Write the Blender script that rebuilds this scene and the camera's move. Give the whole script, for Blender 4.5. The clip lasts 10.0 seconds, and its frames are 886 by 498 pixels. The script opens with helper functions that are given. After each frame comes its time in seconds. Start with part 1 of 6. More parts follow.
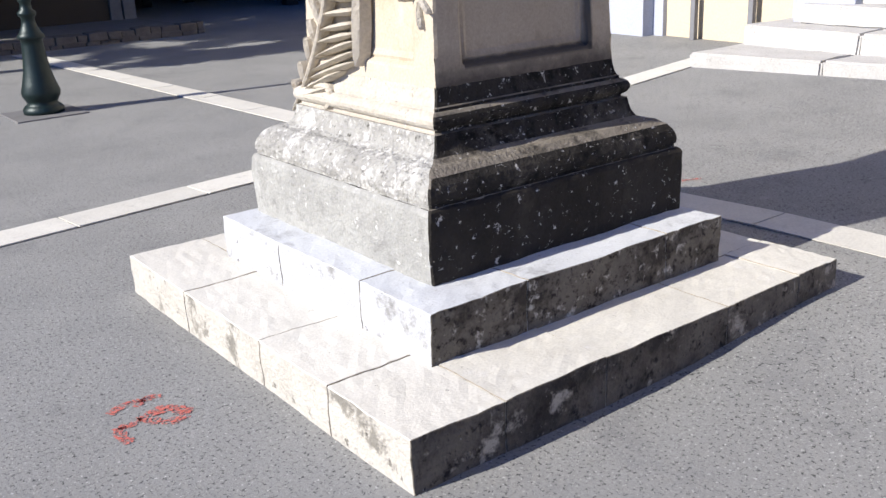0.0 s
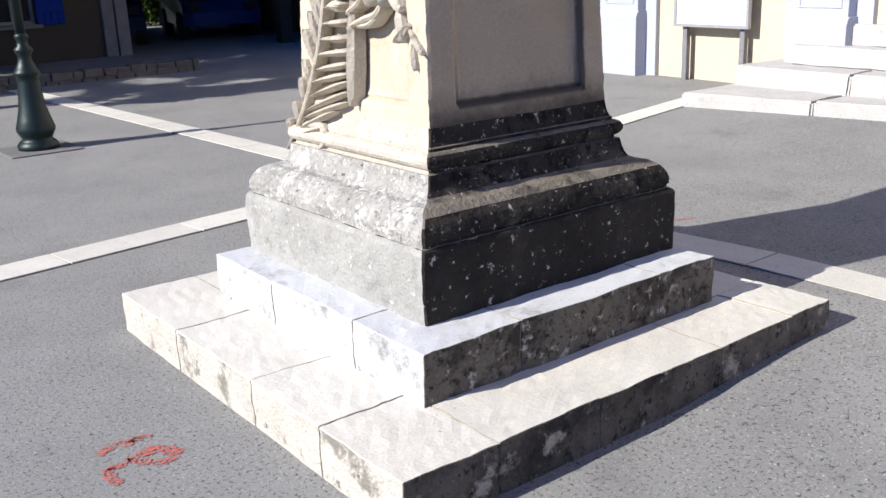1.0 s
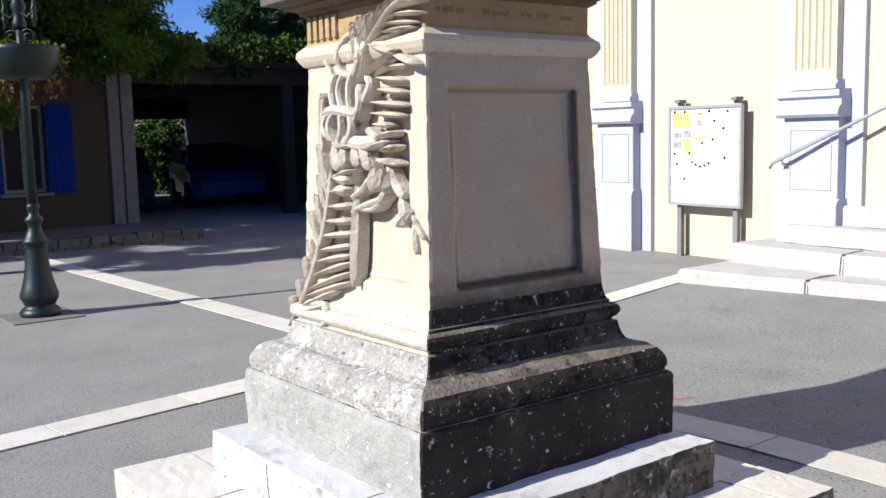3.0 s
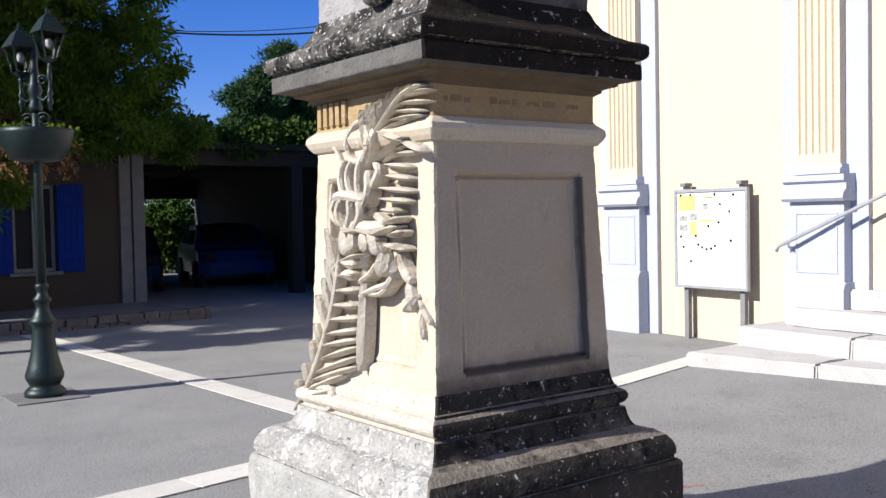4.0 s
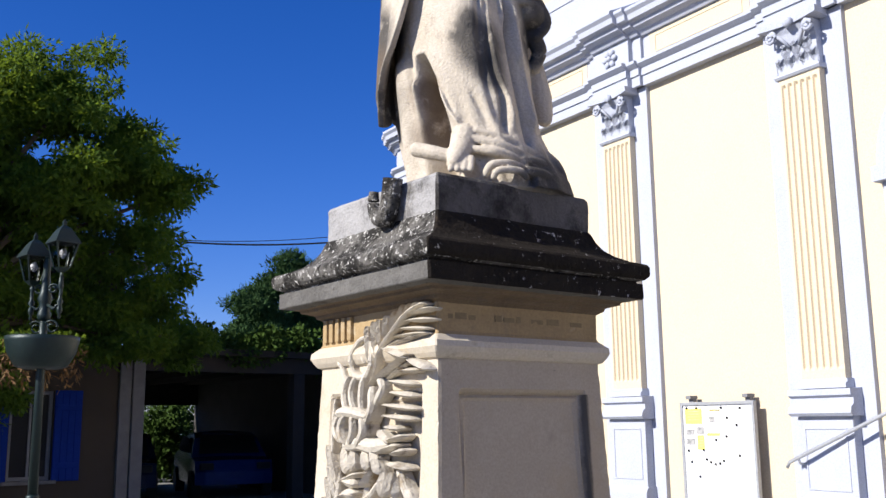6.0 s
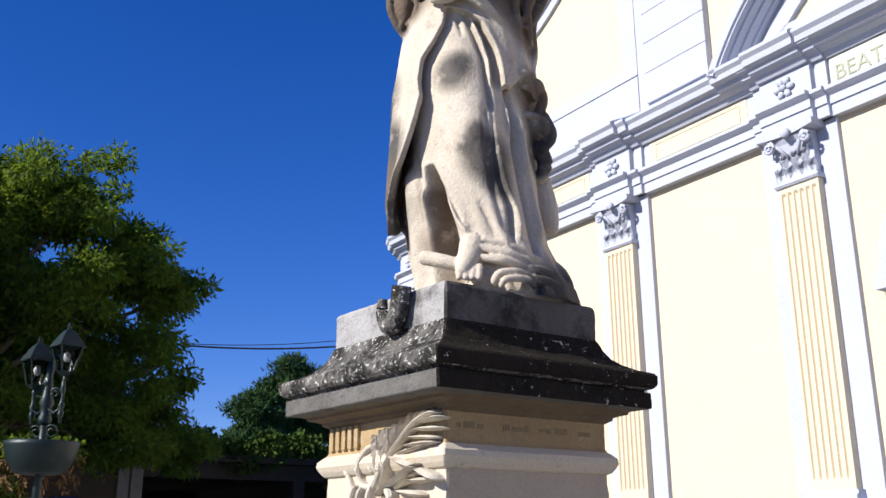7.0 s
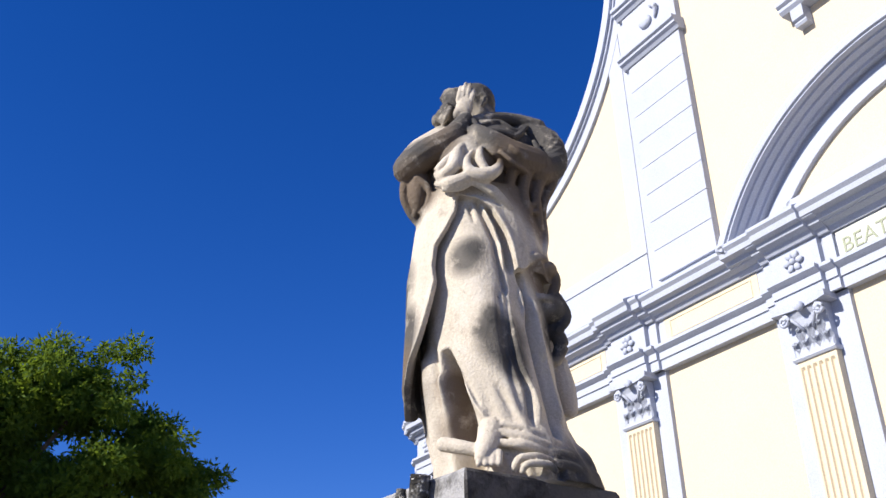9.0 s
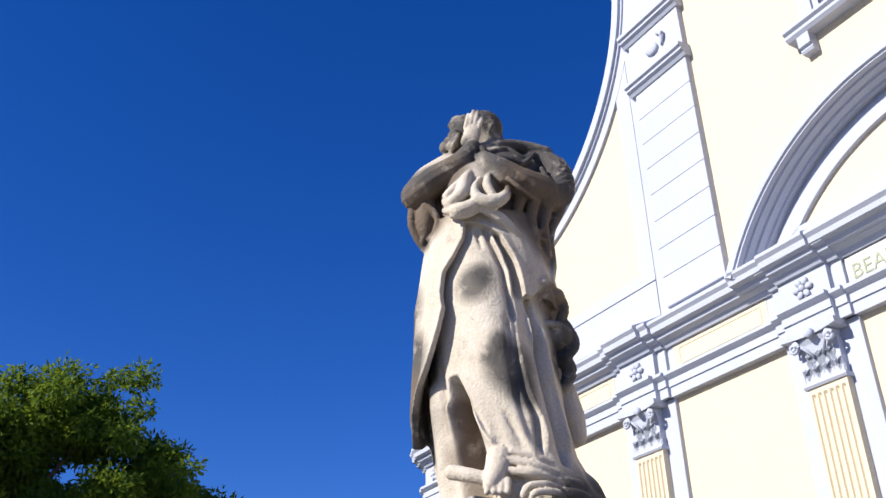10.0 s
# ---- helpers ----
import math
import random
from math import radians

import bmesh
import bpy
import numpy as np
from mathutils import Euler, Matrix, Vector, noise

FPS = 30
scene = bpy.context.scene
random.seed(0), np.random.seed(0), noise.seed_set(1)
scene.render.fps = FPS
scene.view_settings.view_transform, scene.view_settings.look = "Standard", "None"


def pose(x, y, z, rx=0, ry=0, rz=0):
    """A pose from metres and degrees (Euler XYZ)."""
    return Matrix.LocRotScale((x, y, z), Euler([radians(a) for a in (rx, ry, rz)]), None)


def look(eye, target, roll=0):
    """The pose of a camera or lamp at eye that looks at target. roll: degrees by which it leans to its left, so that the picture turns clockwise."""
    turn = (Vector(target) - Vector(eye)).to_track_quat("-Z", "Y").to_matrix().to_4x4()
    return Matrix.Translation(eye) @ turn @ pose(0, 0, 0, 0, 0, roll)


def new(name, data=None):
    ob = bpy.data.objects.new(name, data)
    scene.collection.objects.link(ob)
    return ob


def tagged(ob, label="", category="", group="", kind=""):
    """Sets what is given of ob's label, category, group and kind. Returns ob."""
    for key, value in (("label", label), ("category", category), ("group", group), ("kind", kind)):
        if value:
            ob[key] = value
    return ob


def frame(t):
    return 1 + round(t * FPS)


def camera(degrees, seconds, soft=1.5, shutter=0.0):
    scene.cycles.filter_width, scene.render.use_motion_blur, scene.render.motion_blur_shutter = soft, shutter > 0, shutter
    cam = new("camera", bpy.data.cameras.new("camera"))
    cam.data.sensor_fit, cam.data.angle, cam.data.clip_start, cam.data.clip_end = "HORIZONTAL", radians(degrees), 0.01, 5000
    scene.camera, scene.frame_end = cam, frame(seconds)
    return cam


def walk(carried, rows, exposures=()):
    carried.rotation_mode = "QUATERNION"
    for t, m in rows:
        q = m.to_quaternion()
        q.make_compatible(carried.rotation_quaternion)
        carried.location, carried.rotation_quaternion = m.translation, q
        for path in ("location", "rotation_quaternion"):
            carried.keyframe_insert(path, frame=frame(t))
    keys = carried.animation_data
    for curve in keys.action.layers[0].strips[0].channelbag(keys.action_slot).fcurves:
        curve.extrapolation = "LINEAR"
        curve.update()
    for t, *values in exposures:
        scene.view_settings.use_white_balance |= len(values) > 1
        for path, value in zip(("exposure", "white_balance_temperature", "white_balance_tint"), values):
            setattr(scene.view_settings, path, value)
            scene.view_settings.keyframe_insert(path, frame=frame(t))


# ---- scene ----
cam = camera(49.8, 10.0)
# seconds, eye in metres, turn in degrees
ROWS = [
    (0.0, -1.225, -1.830, 1.447, 71.07, 2.55, -37.53),
    (0.5, -1.219, -1.828, 1.451, 71.56, 2.52, -37.75),
    (1.0, -1.222, -1.826, 1.459, 73.21, 2.20, -37.84),
    (1.5, -1.216, -1.825, 1.470, 75.36, 2.29, -37.64),
    (2.0, -1.216, -1.826, 1.481, 77.75, 1.62, -37.95),
    (2.5, -1.228, -1.836, 1.499, 80.53, 1.42, -37.98),
    (4.0, -1.243, -1.850, 1.533, 88.00, 1.14, -37.32),
    (4.5, -1.243, -1.856, 1.543, 90.45, 0.86, -37.34),
    (5.0, -1.246, -1.860, 1.557, 93.73, 0.50, -37.38),
    (5.5, -1.246, -1.857, 1.565, 97.01, 0.60, -37.26),
    (7.0, -1.294, -1.873, 1.575, 106.61, 0.28, -37.11),
    (7.5, -1.301, -1.880, 1.582, 109.18, 0.27, -37.05),
    (8.0, -1.303, -1.886, 1.585, 112.09, 0.81, -36.87),
    (8.5, -1.307, -1.880, 1.585, 114.90, 1.19, -36.45),
    (9.0, -1.306, -1.880, 1.584, 117.46, 1.37, -35.74),
    (9.5, -1.306, -1.880, 1.584, 118.69, 1.27, -35.43),
    (10.0, -1.306, -1.881, 1.583, 119.08, 1.19, -35.29),
]
walk(cam, [(t, pose(*p)) for t, *p in ROWS], exposures=[(0.0, 0.85), (10.0, 0.85)])

# ---------------------------------------------------------------- light
SUN_EL, SUN_AZ = 32.0, -9.0          # height; the way the light goes, from +x towards +y
way = Vector((math.cos(radians(SUN_AZ)) * math.cos(radians(SUN_EL)),
              math.sin(radians(SUN_AZ)) * math.cos(radians(SUN_EL)), -math.sin(radians(SUN_EL))))
sun = new("sun", bpy.data.lights.new("sun", "SUN"))
sun.data.energy, sun.data.angle, sun.data.color = 4.6, radians(0.55), (1.0, 0.96, 0.90)
sun.matrix_world = look(-way * 60, (0, 0, 0))
world = bpy.data.worlds.new("world")
scene.world = world
world.use_nodes = True
wn, wl = world.node_tree.nodes, world.node_tree.links
wn.clear()
sky = wn.new("ShaderNodeTexSky")
sky.sky_type, sky.sun_disc = "NISHITA", False
sky.sun_elevation, sky.sun_rotation = radians(SUN_EL), math.atan2(-way.x, -way.y)
sky.air_density, sky.dust_density, sky.ozone_density = 1.0, 0.0, 3.0
bg, wo = wn.new("ShaderNodeBackground"), wn.new("ShaderNodeOutputWorld")
deep = wn.new("ShaderNodeHueSaturation")
deep.inputs["Saturation"].default_value = 1.35
wl.new(sky.outputs[0], deep.inputs["Color"])
blue = wn.new("ShaderNodeMix")
blue.data_type, blue.blend_type = "RGBA", "MULTIPLY"
blue.inputs["Factor"].default_value, blue.inputs["B"].default_value = 1.0, (0.82, 0.90, 1.58, 1)
wl.new(deep.outputs[0], blue.inputs["A"])
wl.new(blue.outputs["Result"], bg.inputs["Color"])
bg.inputs["Strength"].default_value = 0.05
wl.new(bg.outputs[0], wo.inputs[0])


# ---------------------------------------------------------------- materials
def material(name, col, col2=None, scale=6.0, rough=0.85, metal=0.0, bump=0.15, fine=80.0, spots=(), contrast=(0.35, 0.65), spec=0.4, marks=(), tone=0.0, creep=()):
    """A surface with two scales of variation, and spots: (colour, scale, low, high) laid over it by noise."""
    m = bpy.data.materials.new(name)
    m.use_nodes = True
    n, l = m.node_tree.nodes, m.node_tree.links
    b = n["Principled BSDF"]
    b.inputs["Roughness"].default_value, b.inputs["Metallic"].default_value = rough, metal
    b.inputs["Specular IOR Level"].default_value = spec
    co = n.new("ShaderNodeTexCoord")
    ge = n.new("ShaderNodeNewGeometry")

    def noise_tex(s, detail=6.0, rgh=0.6):
        t = n.new("ShaderNodeTexNoise")
        t.inputs["Scale"].default_value, t.inputs["Detail"].default_value, t.inputs["Roughness"].default_value = s, detail, rgh
        l.new(ge.outputs["Position"], t.inputs["Vector"])
        return t.outputs["Fac"]

    def ramp(src, lo, hi):
        r = n.new("ShaderNodeMapRange")
        r.inputs["From Min"].default_value, r.inputs["From Max"].default_value = lo, hi
        l.new(src, r.inputs["Value"])
        return r.outputs[0]

    def mix(f, a, c, kind="MIX"):
        x = n.new("ShaderNodeMix")
        x.data_type, x.blend_type = "RGBA", kind
        for s, v in ((x.inputs["Factor"], f), (x.inputs["A"], a), (x.inputs["B"], c)):
            if hasattr(v, "links"):
                l.new(v, s)
            elif isinstance(v, float):
                s.default_value = v
            else:
                s.default_value = (*v, 1)
        return x.outputs["Result"]

    col2 = col2 or tuple(c * 0.75 for c in col)
    out = mix(ramp(noise_tex(scale), *contrast), col, col2)
    grain = noise_tex(fine, 3.0)
    out = mix(0.35, out, mix(ramp(grain, 0.3, 0.7), tuple(c * 0.7 for c in col), tuple(min(1, c * 1.25) for c in col)))
    for sc, ss, lo, hi in spots:
        out = mix(ramp(noise_tex(ss, 8.0, 0.7), lo, hi), out, sc)
    for colour, places, strength in marks:      # stains and painted shade, each with a place and size of its own
        for x, y, z, rad in places:
            dist = n.new("ShaderNodeVectorMath")
            dist.operation = "DISTANCE"
            l.new(co.outputs["Object"], dist.inputs[0])
            dist.inputs[1].default_value = (x, y, z)
            near = ramp(dist.outputs["Value"], rad * 1.25, rad * 0.7)
            mul = n.new("ShaderNodeMath")
            mul.operation = "MULTIPLY"
            l.new(near, mul.inputs[0])
            l.new(ramp(noise_tex(13.0, 8.0, 0.7), 0.24, 0.46), mul.inputs[1])
            m2 = n.new("ShaderNodeMath")
            m2.operation = "MULTIPLY"
            m2.inputs[1].default_value = strength
            l.new(mul.outputs[0], m2.inputs[0])
            out = mix(m2.outputs[0], out, colour)
    for colour, axis, mid, half, strength, amp, other, lo_, hi_ in creep:      # stains and dark bands that run along a line of the stone
        sx = n.new("ShaderNodeSeparateXYZ")
        l.new(co.outputs["Object"], sx.inputs[0])
        uneven = n.new("ShaderNodeMath")
        uneven.operation, uneven.inputs[1].default_value, uneven.inputs[2].default_value = "MULTIPLY_ADD", amp, -mid - amp / 2
        l.new(noise_tex(11.0, 9.0, 0.72), uneven.inputs[0])
        off = n.new("ShaderNodeMath")
        l.new(sx.outputs[axis], off.inputs[0])
        l.new(uneven.outputs[0], off.inputs[1])
        dist = n.new("ShaderNodeMath")
        dist.operation = "ABSOLUTE"
        l.new(off.outputs[0], dist.inputs[0])
        band_ = n.new("ShaderNodeMapRange")
        band_.inputs["From Min"].default_value, band_.inputs["From Max"].default_value = half, half * 0.35
        band_.inputs["To Max"].default_value = strength
        l.new(dist.outputs[0], band_.inputs["Value"])
        inside = n.new("ShaderNodeMath")
        inside.operation, inside.inputs[1].default_value, inside.inputs[2].default_value = "COMPARE", (lo_ + hi_) / 2, (hi_ - lo_) / 2
        l.new(sx.outputs[other], inside.inputs[0])
        both = n.new("ShaderNodeMath")
        both.operation = "MULTIPLY"
        l.new(band_.outputs[0], both.inputs[0])
        l.new(inside.outputs[0], both.inputs[1])
        out = mix(both.outputs[0], out, colour)
    if tone:        # each piece a little lighter or darker
        oi = n.new("ShaderNodeObjectInfo")
        hs = n.new("ShaderNodeHueSaturation")
        rr = n.new("ShaderNodeMapRange")
        rr.inputs["To Min"].default_value, rr.inputs["To Max"].default_value = 1 - tone, 1 + tone
        l.new(oi.outputs["Random"], rr.inputs["Value"])
        l.new(rr.outputs[0], hs.inputs["Value"])
        l.new(out, hs.inputs["Color"])
        out = hs.outputs["Color"]
    l.new(out, b.inputs["Base Color"])
    if bump:
        bp = n.new("ShaderNodeBump")
        bp.inputs["Strength"].default_value, bp.inputs["Distance"].default_value = bump, 0.02
        ad = n.new("ShaderNodeMath")
        l.new(noise_tex(fine * 0.4, 6.0), ad.inputs[0])
        l.new(grain, ad.inputs[1])
        l.new(ad.outputs[0], bp.inputs["Height"])
        l.new(bp.outputs[0], b.inputs["Normal"])
    return m


ASPHALT = material("asphalt", (0.245, 0.243, 0.231), (0.185, 0.184, 0.177), 1.1, 0.92, bump=0.2, fine=110,
                   spots=[((0.15, 0.148, 0.15), 2.2, 0.56, 0.85), ((0.31, 0.30, 0.29), 5, 0.60, 0.85), ((0.05, 0.05, 0.05), 70, 0.555, 0.61), ((0.46, 0.455, 0.43), 82, 0.59, 0.65), ((0.05, 0.05, 0.05), 21, 0.68, 0.72)])
BAND = material("band_stone", (0.58, 0.56, 0.50), (0.50, 0.48, 0.43), 5, 0.85, tone=0.08, spots=[((0.22, 0.21, 0.19), 60, 0.60, 0.8), ((0.25, 0.24, 0.22), 6, 0.6, 0.8)])
SLAB = material("slab_stone", (0.60, 0.575, 0.51), (0.53, 0.505, 0.445), 6, 0.85, bump=0.15, fine=120, tone=0.06,
                spots=[((0.36, 0.33, 0.28), 5, 0.62, 0.84), ((0.07, 0.06, 0.055), 70, 0.65, 0.71), ((0.62, 0.60, 0.56), 14, 0.60, 0.72), ((0.10, 0.09, 0.08), 17, 0.67, 0.72)])
SLAB_WORN = material("slab_stone_chipped", (0.50, 0.47, 0.41), (0.40, 0.37, 0.32), 7, 0.9, bump=0.5, fine=70,
                     spots=[((0.21, 0.195, 0.165), 4.5, 0.55, 0.62), ((0.10, 0.09, 0.075), 15, 0.60, 0.68), ((0.06, 0.055, 0.05), 50, 0.64, 0.70)])
# lichened copy for the -y risers, darkened to carry their shade
SLAB_SHADE_STAINED = material("slab_stone_shaded_lichen", (0.185, 0.160, 0.125), (0.090, 0.077, 0.062), 4, 0.9, bump=0.5, fine=75, spec=0.1,
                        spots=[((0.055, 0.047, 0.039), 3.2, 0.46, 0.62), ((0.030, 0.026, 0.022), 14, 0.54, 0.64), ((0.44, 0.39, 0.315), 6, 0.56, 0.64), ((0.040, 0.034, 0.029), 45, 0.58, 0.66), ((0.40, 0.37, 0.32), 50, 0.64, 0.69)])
STEP = material("step_stone", (0.55, 0.56, 0.57), (0.47, 0.48, 0.49), 7, 0.85, bump=0.18, fine=120, tone=0.04,
                spots=[((0.30, 0.295, 0.29), 7, 0.58, 0.72), ((0.07, 0.06, 0.05), 55, 0.64, 0.71), ((0.24, 0.23, 0.21), 24, 0.62, 0.72)])
STEP_WORN = material("step_stone_chipped", (0.47, 0.475, 0.48), (0.37, 0.375, 0.38), 7, 0.9, bump=0.45, fine=80,
                     spots=[((0.24, 0.235, 0.225), 6, 0.54, 0.64), ((0.09, 0.085, 0.08), 20, 0.62, 0.70), ((0.06, 0.055, 0.05), 52, 0.64, 0.70)])
# same for the step: lichen plus shade in the colour
STEP_SHADE_STAINED = material("step_stone_shaded_lichen", (0.185, 0.163, 0.130), (0.095, 0.083, 0.067), 7, 0.9, bump=0.5, fine=75, spec=0.1,
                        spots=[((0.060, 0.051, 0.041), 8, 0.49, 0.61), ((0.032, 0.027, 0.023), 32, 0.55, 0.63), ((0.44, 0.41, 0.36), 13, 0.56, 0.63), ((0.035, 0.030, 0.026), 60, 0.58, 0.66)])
MORTAR = material("dirty_joint", (0.33, 0.29, 0.23), (0.22, 0.19, 0.15), 12, 0.95, bump=0.5, fine=60, spec=0.1)
PLINTH = material("plinth_stone", (0.355, 0.35, 0.32), (0.25, 0.245, 0.225), 4, 0.92, bump=0.45, fine=85,
                  spots=[((0.19, 0.185, 0.17), 9, 0.54, 0.70), ((0.44, 0.43, 0.40), 5, 0.54, 0.70), ((0.10, 0.092, 0.08), 45, 0.63, 0.70), ((0.58, 0.56, 0.52), 30, 0.62, 0.67)])
PLINTH_ROUGH = material("plinth_pitted_stone", (0.40, 0.39, 0.355), (0.23, 0.22, 0.20), 7, 0.92, bump=0.9, fine=60,
                        spots=[((0.58, 0.56, 0.52), 11, 0.53, 0.62), ((0.09, 0.083, 0.07), 24, 0.59, 0.66), ((0.05, 0.045, 0.04), 55, 0.61, 0.68), ((0.66, 0.64, 0.60), 34, 0.58, 0.63)])
# lichen for the plinth's -y side, taken darker to hold its shade
PLINTH_SHADE_BROWN = material("plinth_shaded_brown_lichen", (0.042, 0.037, 0.031), (0.022, 0.019, 0.016), 5, 0.92, bump=0.4, fine=80, spec=0.1,
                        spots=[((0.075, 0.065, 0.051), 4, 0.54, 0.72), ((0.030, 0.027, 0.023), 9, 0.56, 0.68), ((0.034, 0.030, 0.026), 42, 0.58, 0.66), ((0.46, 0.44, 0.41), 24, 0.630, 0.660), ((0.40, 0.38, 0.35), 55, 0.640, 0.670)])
PLINTH_SHADE_BLACK = material("plinth_shaded_black_lichen", (0.045, 0.040, 0.034), (0.020, 0.018, 0.015), 5, 0.92, bump=0.5, fine=80, spec=0.1,
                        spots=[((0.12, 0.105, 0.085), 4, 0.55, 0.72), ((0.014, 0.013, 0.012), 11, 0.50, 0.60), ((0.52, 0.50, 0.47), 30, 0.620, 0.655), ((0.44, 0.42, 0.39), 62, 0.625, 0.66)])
MOULD = material("moulding_stone", (0.48, 0.435, 0.36), (0.40, 0.36, 0.30), 6, 0.9, bump=0.4, fine=75,
                 spots=[((0.56, 0.53, 0.47), 5, 0.54, 0.7), ((0.15, 0.13, 0.11), 34, 0.60, 0.70), ((0.62, 0.60, 0.55), 32, 0.62, 0.67)])
MOULD_GREY = material("moulding_grey_lichen", (0.21, 0.185, 0.15), (0.12, 0.105, 0.085), 6, 0.92, bump=0.5, fine=75, spec=0.1,
                      spots=[((0.03, 0.027, 0.023), 7, 0.50, 0.66), ((0.32, 0.30, 0.27), 5, 0.60, 0.75), ((0.50, 0.48, 0.44), 44, 0.63, 0.67)])
LIMESTONE = material("limestone", (0.50, 0.435, 0.335), (0.44, 0.375, 0.285), 3, 0.85, bump=0.06, fine=110,
                     spots=[((0.36, 0.27, 0.16), 2.6, 0.54, 0.76), ((0.30, 0.25, 0.18), 9, 0.60, 0.76), ((0.58, 0.53, 0.45), 4, 0.58, 0.75), ((0.22, 0.19, 0.15), 40, 0.66, 0.76)])
# shaft's -y copy: shade put into a darker colour, plus lichen at the foot
LIMESTONE_SHADED = material("shaded_limestone", (0.395, 0.33, 0.245), (0.34, 0.28, 0.205), 3, 0.85, bump=0.08, fine=110,
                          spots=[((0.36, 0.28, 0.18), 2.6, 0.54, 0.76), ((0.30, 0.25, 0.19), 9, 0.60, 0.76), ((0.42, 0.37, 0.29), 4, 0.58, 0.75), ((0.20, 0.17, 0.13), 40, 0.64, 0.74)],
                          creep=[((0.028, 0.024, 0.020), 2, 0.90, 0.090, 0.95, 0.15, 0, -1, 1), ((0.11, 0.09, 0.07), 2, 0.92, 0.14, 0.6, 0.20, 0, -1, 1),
                                 # dark bands along the panel's right and lower edges
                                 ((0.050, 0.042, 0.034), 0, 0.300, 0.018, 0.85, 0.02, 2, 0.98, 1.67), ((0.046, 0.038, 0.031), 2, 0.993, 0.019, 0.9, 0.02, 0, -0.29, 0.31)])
# ochre stain, taken darker with the shade of the overhang
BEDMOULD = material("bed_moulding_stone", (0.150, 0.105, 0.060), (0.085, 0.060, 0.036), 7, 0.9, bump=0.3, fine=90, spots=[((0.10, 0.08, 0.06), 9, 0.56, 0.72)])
RELIEF = material("relief_stone", (0.52, 0.47, 0.385), (0.40, 0.355, 0.285), 9, 0.88, bump=0.35, fine=80, spots=[((0.14, 0.11, 0.075), 10, 0.56, 0.70), ((0.30, 0.215, 0.12), 5, 0.57, 0.72), ((0.52, 0.48, 0.41), 6, 0.58, 0.72)])
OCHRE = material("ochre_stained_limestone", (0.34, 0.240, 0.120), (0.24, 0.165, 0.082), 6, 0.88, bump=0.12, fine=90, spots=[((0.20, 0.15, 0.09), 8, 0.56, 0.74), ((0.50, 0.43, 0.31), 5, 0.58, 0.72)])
CORNICE = material("cornice_stone", (0.15, 0.14, 0.125), (0.08, 0.075, 0.068), 9, 0.92, bump=0.8, fine=75, spec=0.1,
                   spots=[((0.028, 0.026, 0.023), 7, 0.46, 0.56), ((0.34, 0.325, 0.30), 20, 0.60, 0.66), ((0.54, 0.52, 0.48), 48, 0.57, 0.61), ((0.025, 0.022, 0.02), 30, 0.57, 0.64)])
CORNICE_FASCIA = material("cornice_grey_fascia", (0.135, 0.128, 0.117), (0.085, 0.08, 0.073), 6, 0.92, bump=0.35, fine=90, spec=0.1,
                          spots=[((0.055, 0.050, 0.045), 9, 0.56, 0.70), ((0.19, 0.18, 0.165), 5, 0.56, 0.72), ((0.56, 0.54, 0.50), 7, 0.69, 0.71), ((0.045, 0.04, 0.036), 44, 0.60, 0.68)])
# black lichen of the cornice's -y side, deepened for shade
CORNICE_SHADE_BLACK = material("cornice_shaded_black_lichen", (0.024, 0.020, 0.016), (0.012, 0.010, 0.009), 5, 0.92, bump=0.7, fine=75, spec=0.05,
                         spots=[((0.075, 0.055, 0.038), 5, 0.60, 0.75), ((0.50, 0.48, 0.45), 28, 0.625, 0.66)])
GREYBLOCK = material("grey_block_stone", (0.33, 0.32, 0.31), (0.22, 0.21, 0.20), 6, 0.9, bump=0.4, fine=90,
                     spots=[((0.07, 0.065, 0.06), 6, 0.54, 0.68), ((0.05, 0.045, 0.04), 40, 0.62, 0.72)])
# copy of the grey block stone with its -y shade painted in
BLOCK_SHADED = material("shaded_block_stone", (0.115, 0.106, 0.098), (0.065, 0.06, 0.055), 4, 0.9, bump=0.4, fine=90, spec=0.1,
                      spots=[((0.03, 0.027, 0.025), 5, 0.50, 0.64), ((0.24, 0.225, 0.21), 4, 0.58, 0.70), ((0.03, 0.027, 0.025), 40, 0.62, 0.72)])
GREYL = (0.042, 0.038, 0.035)
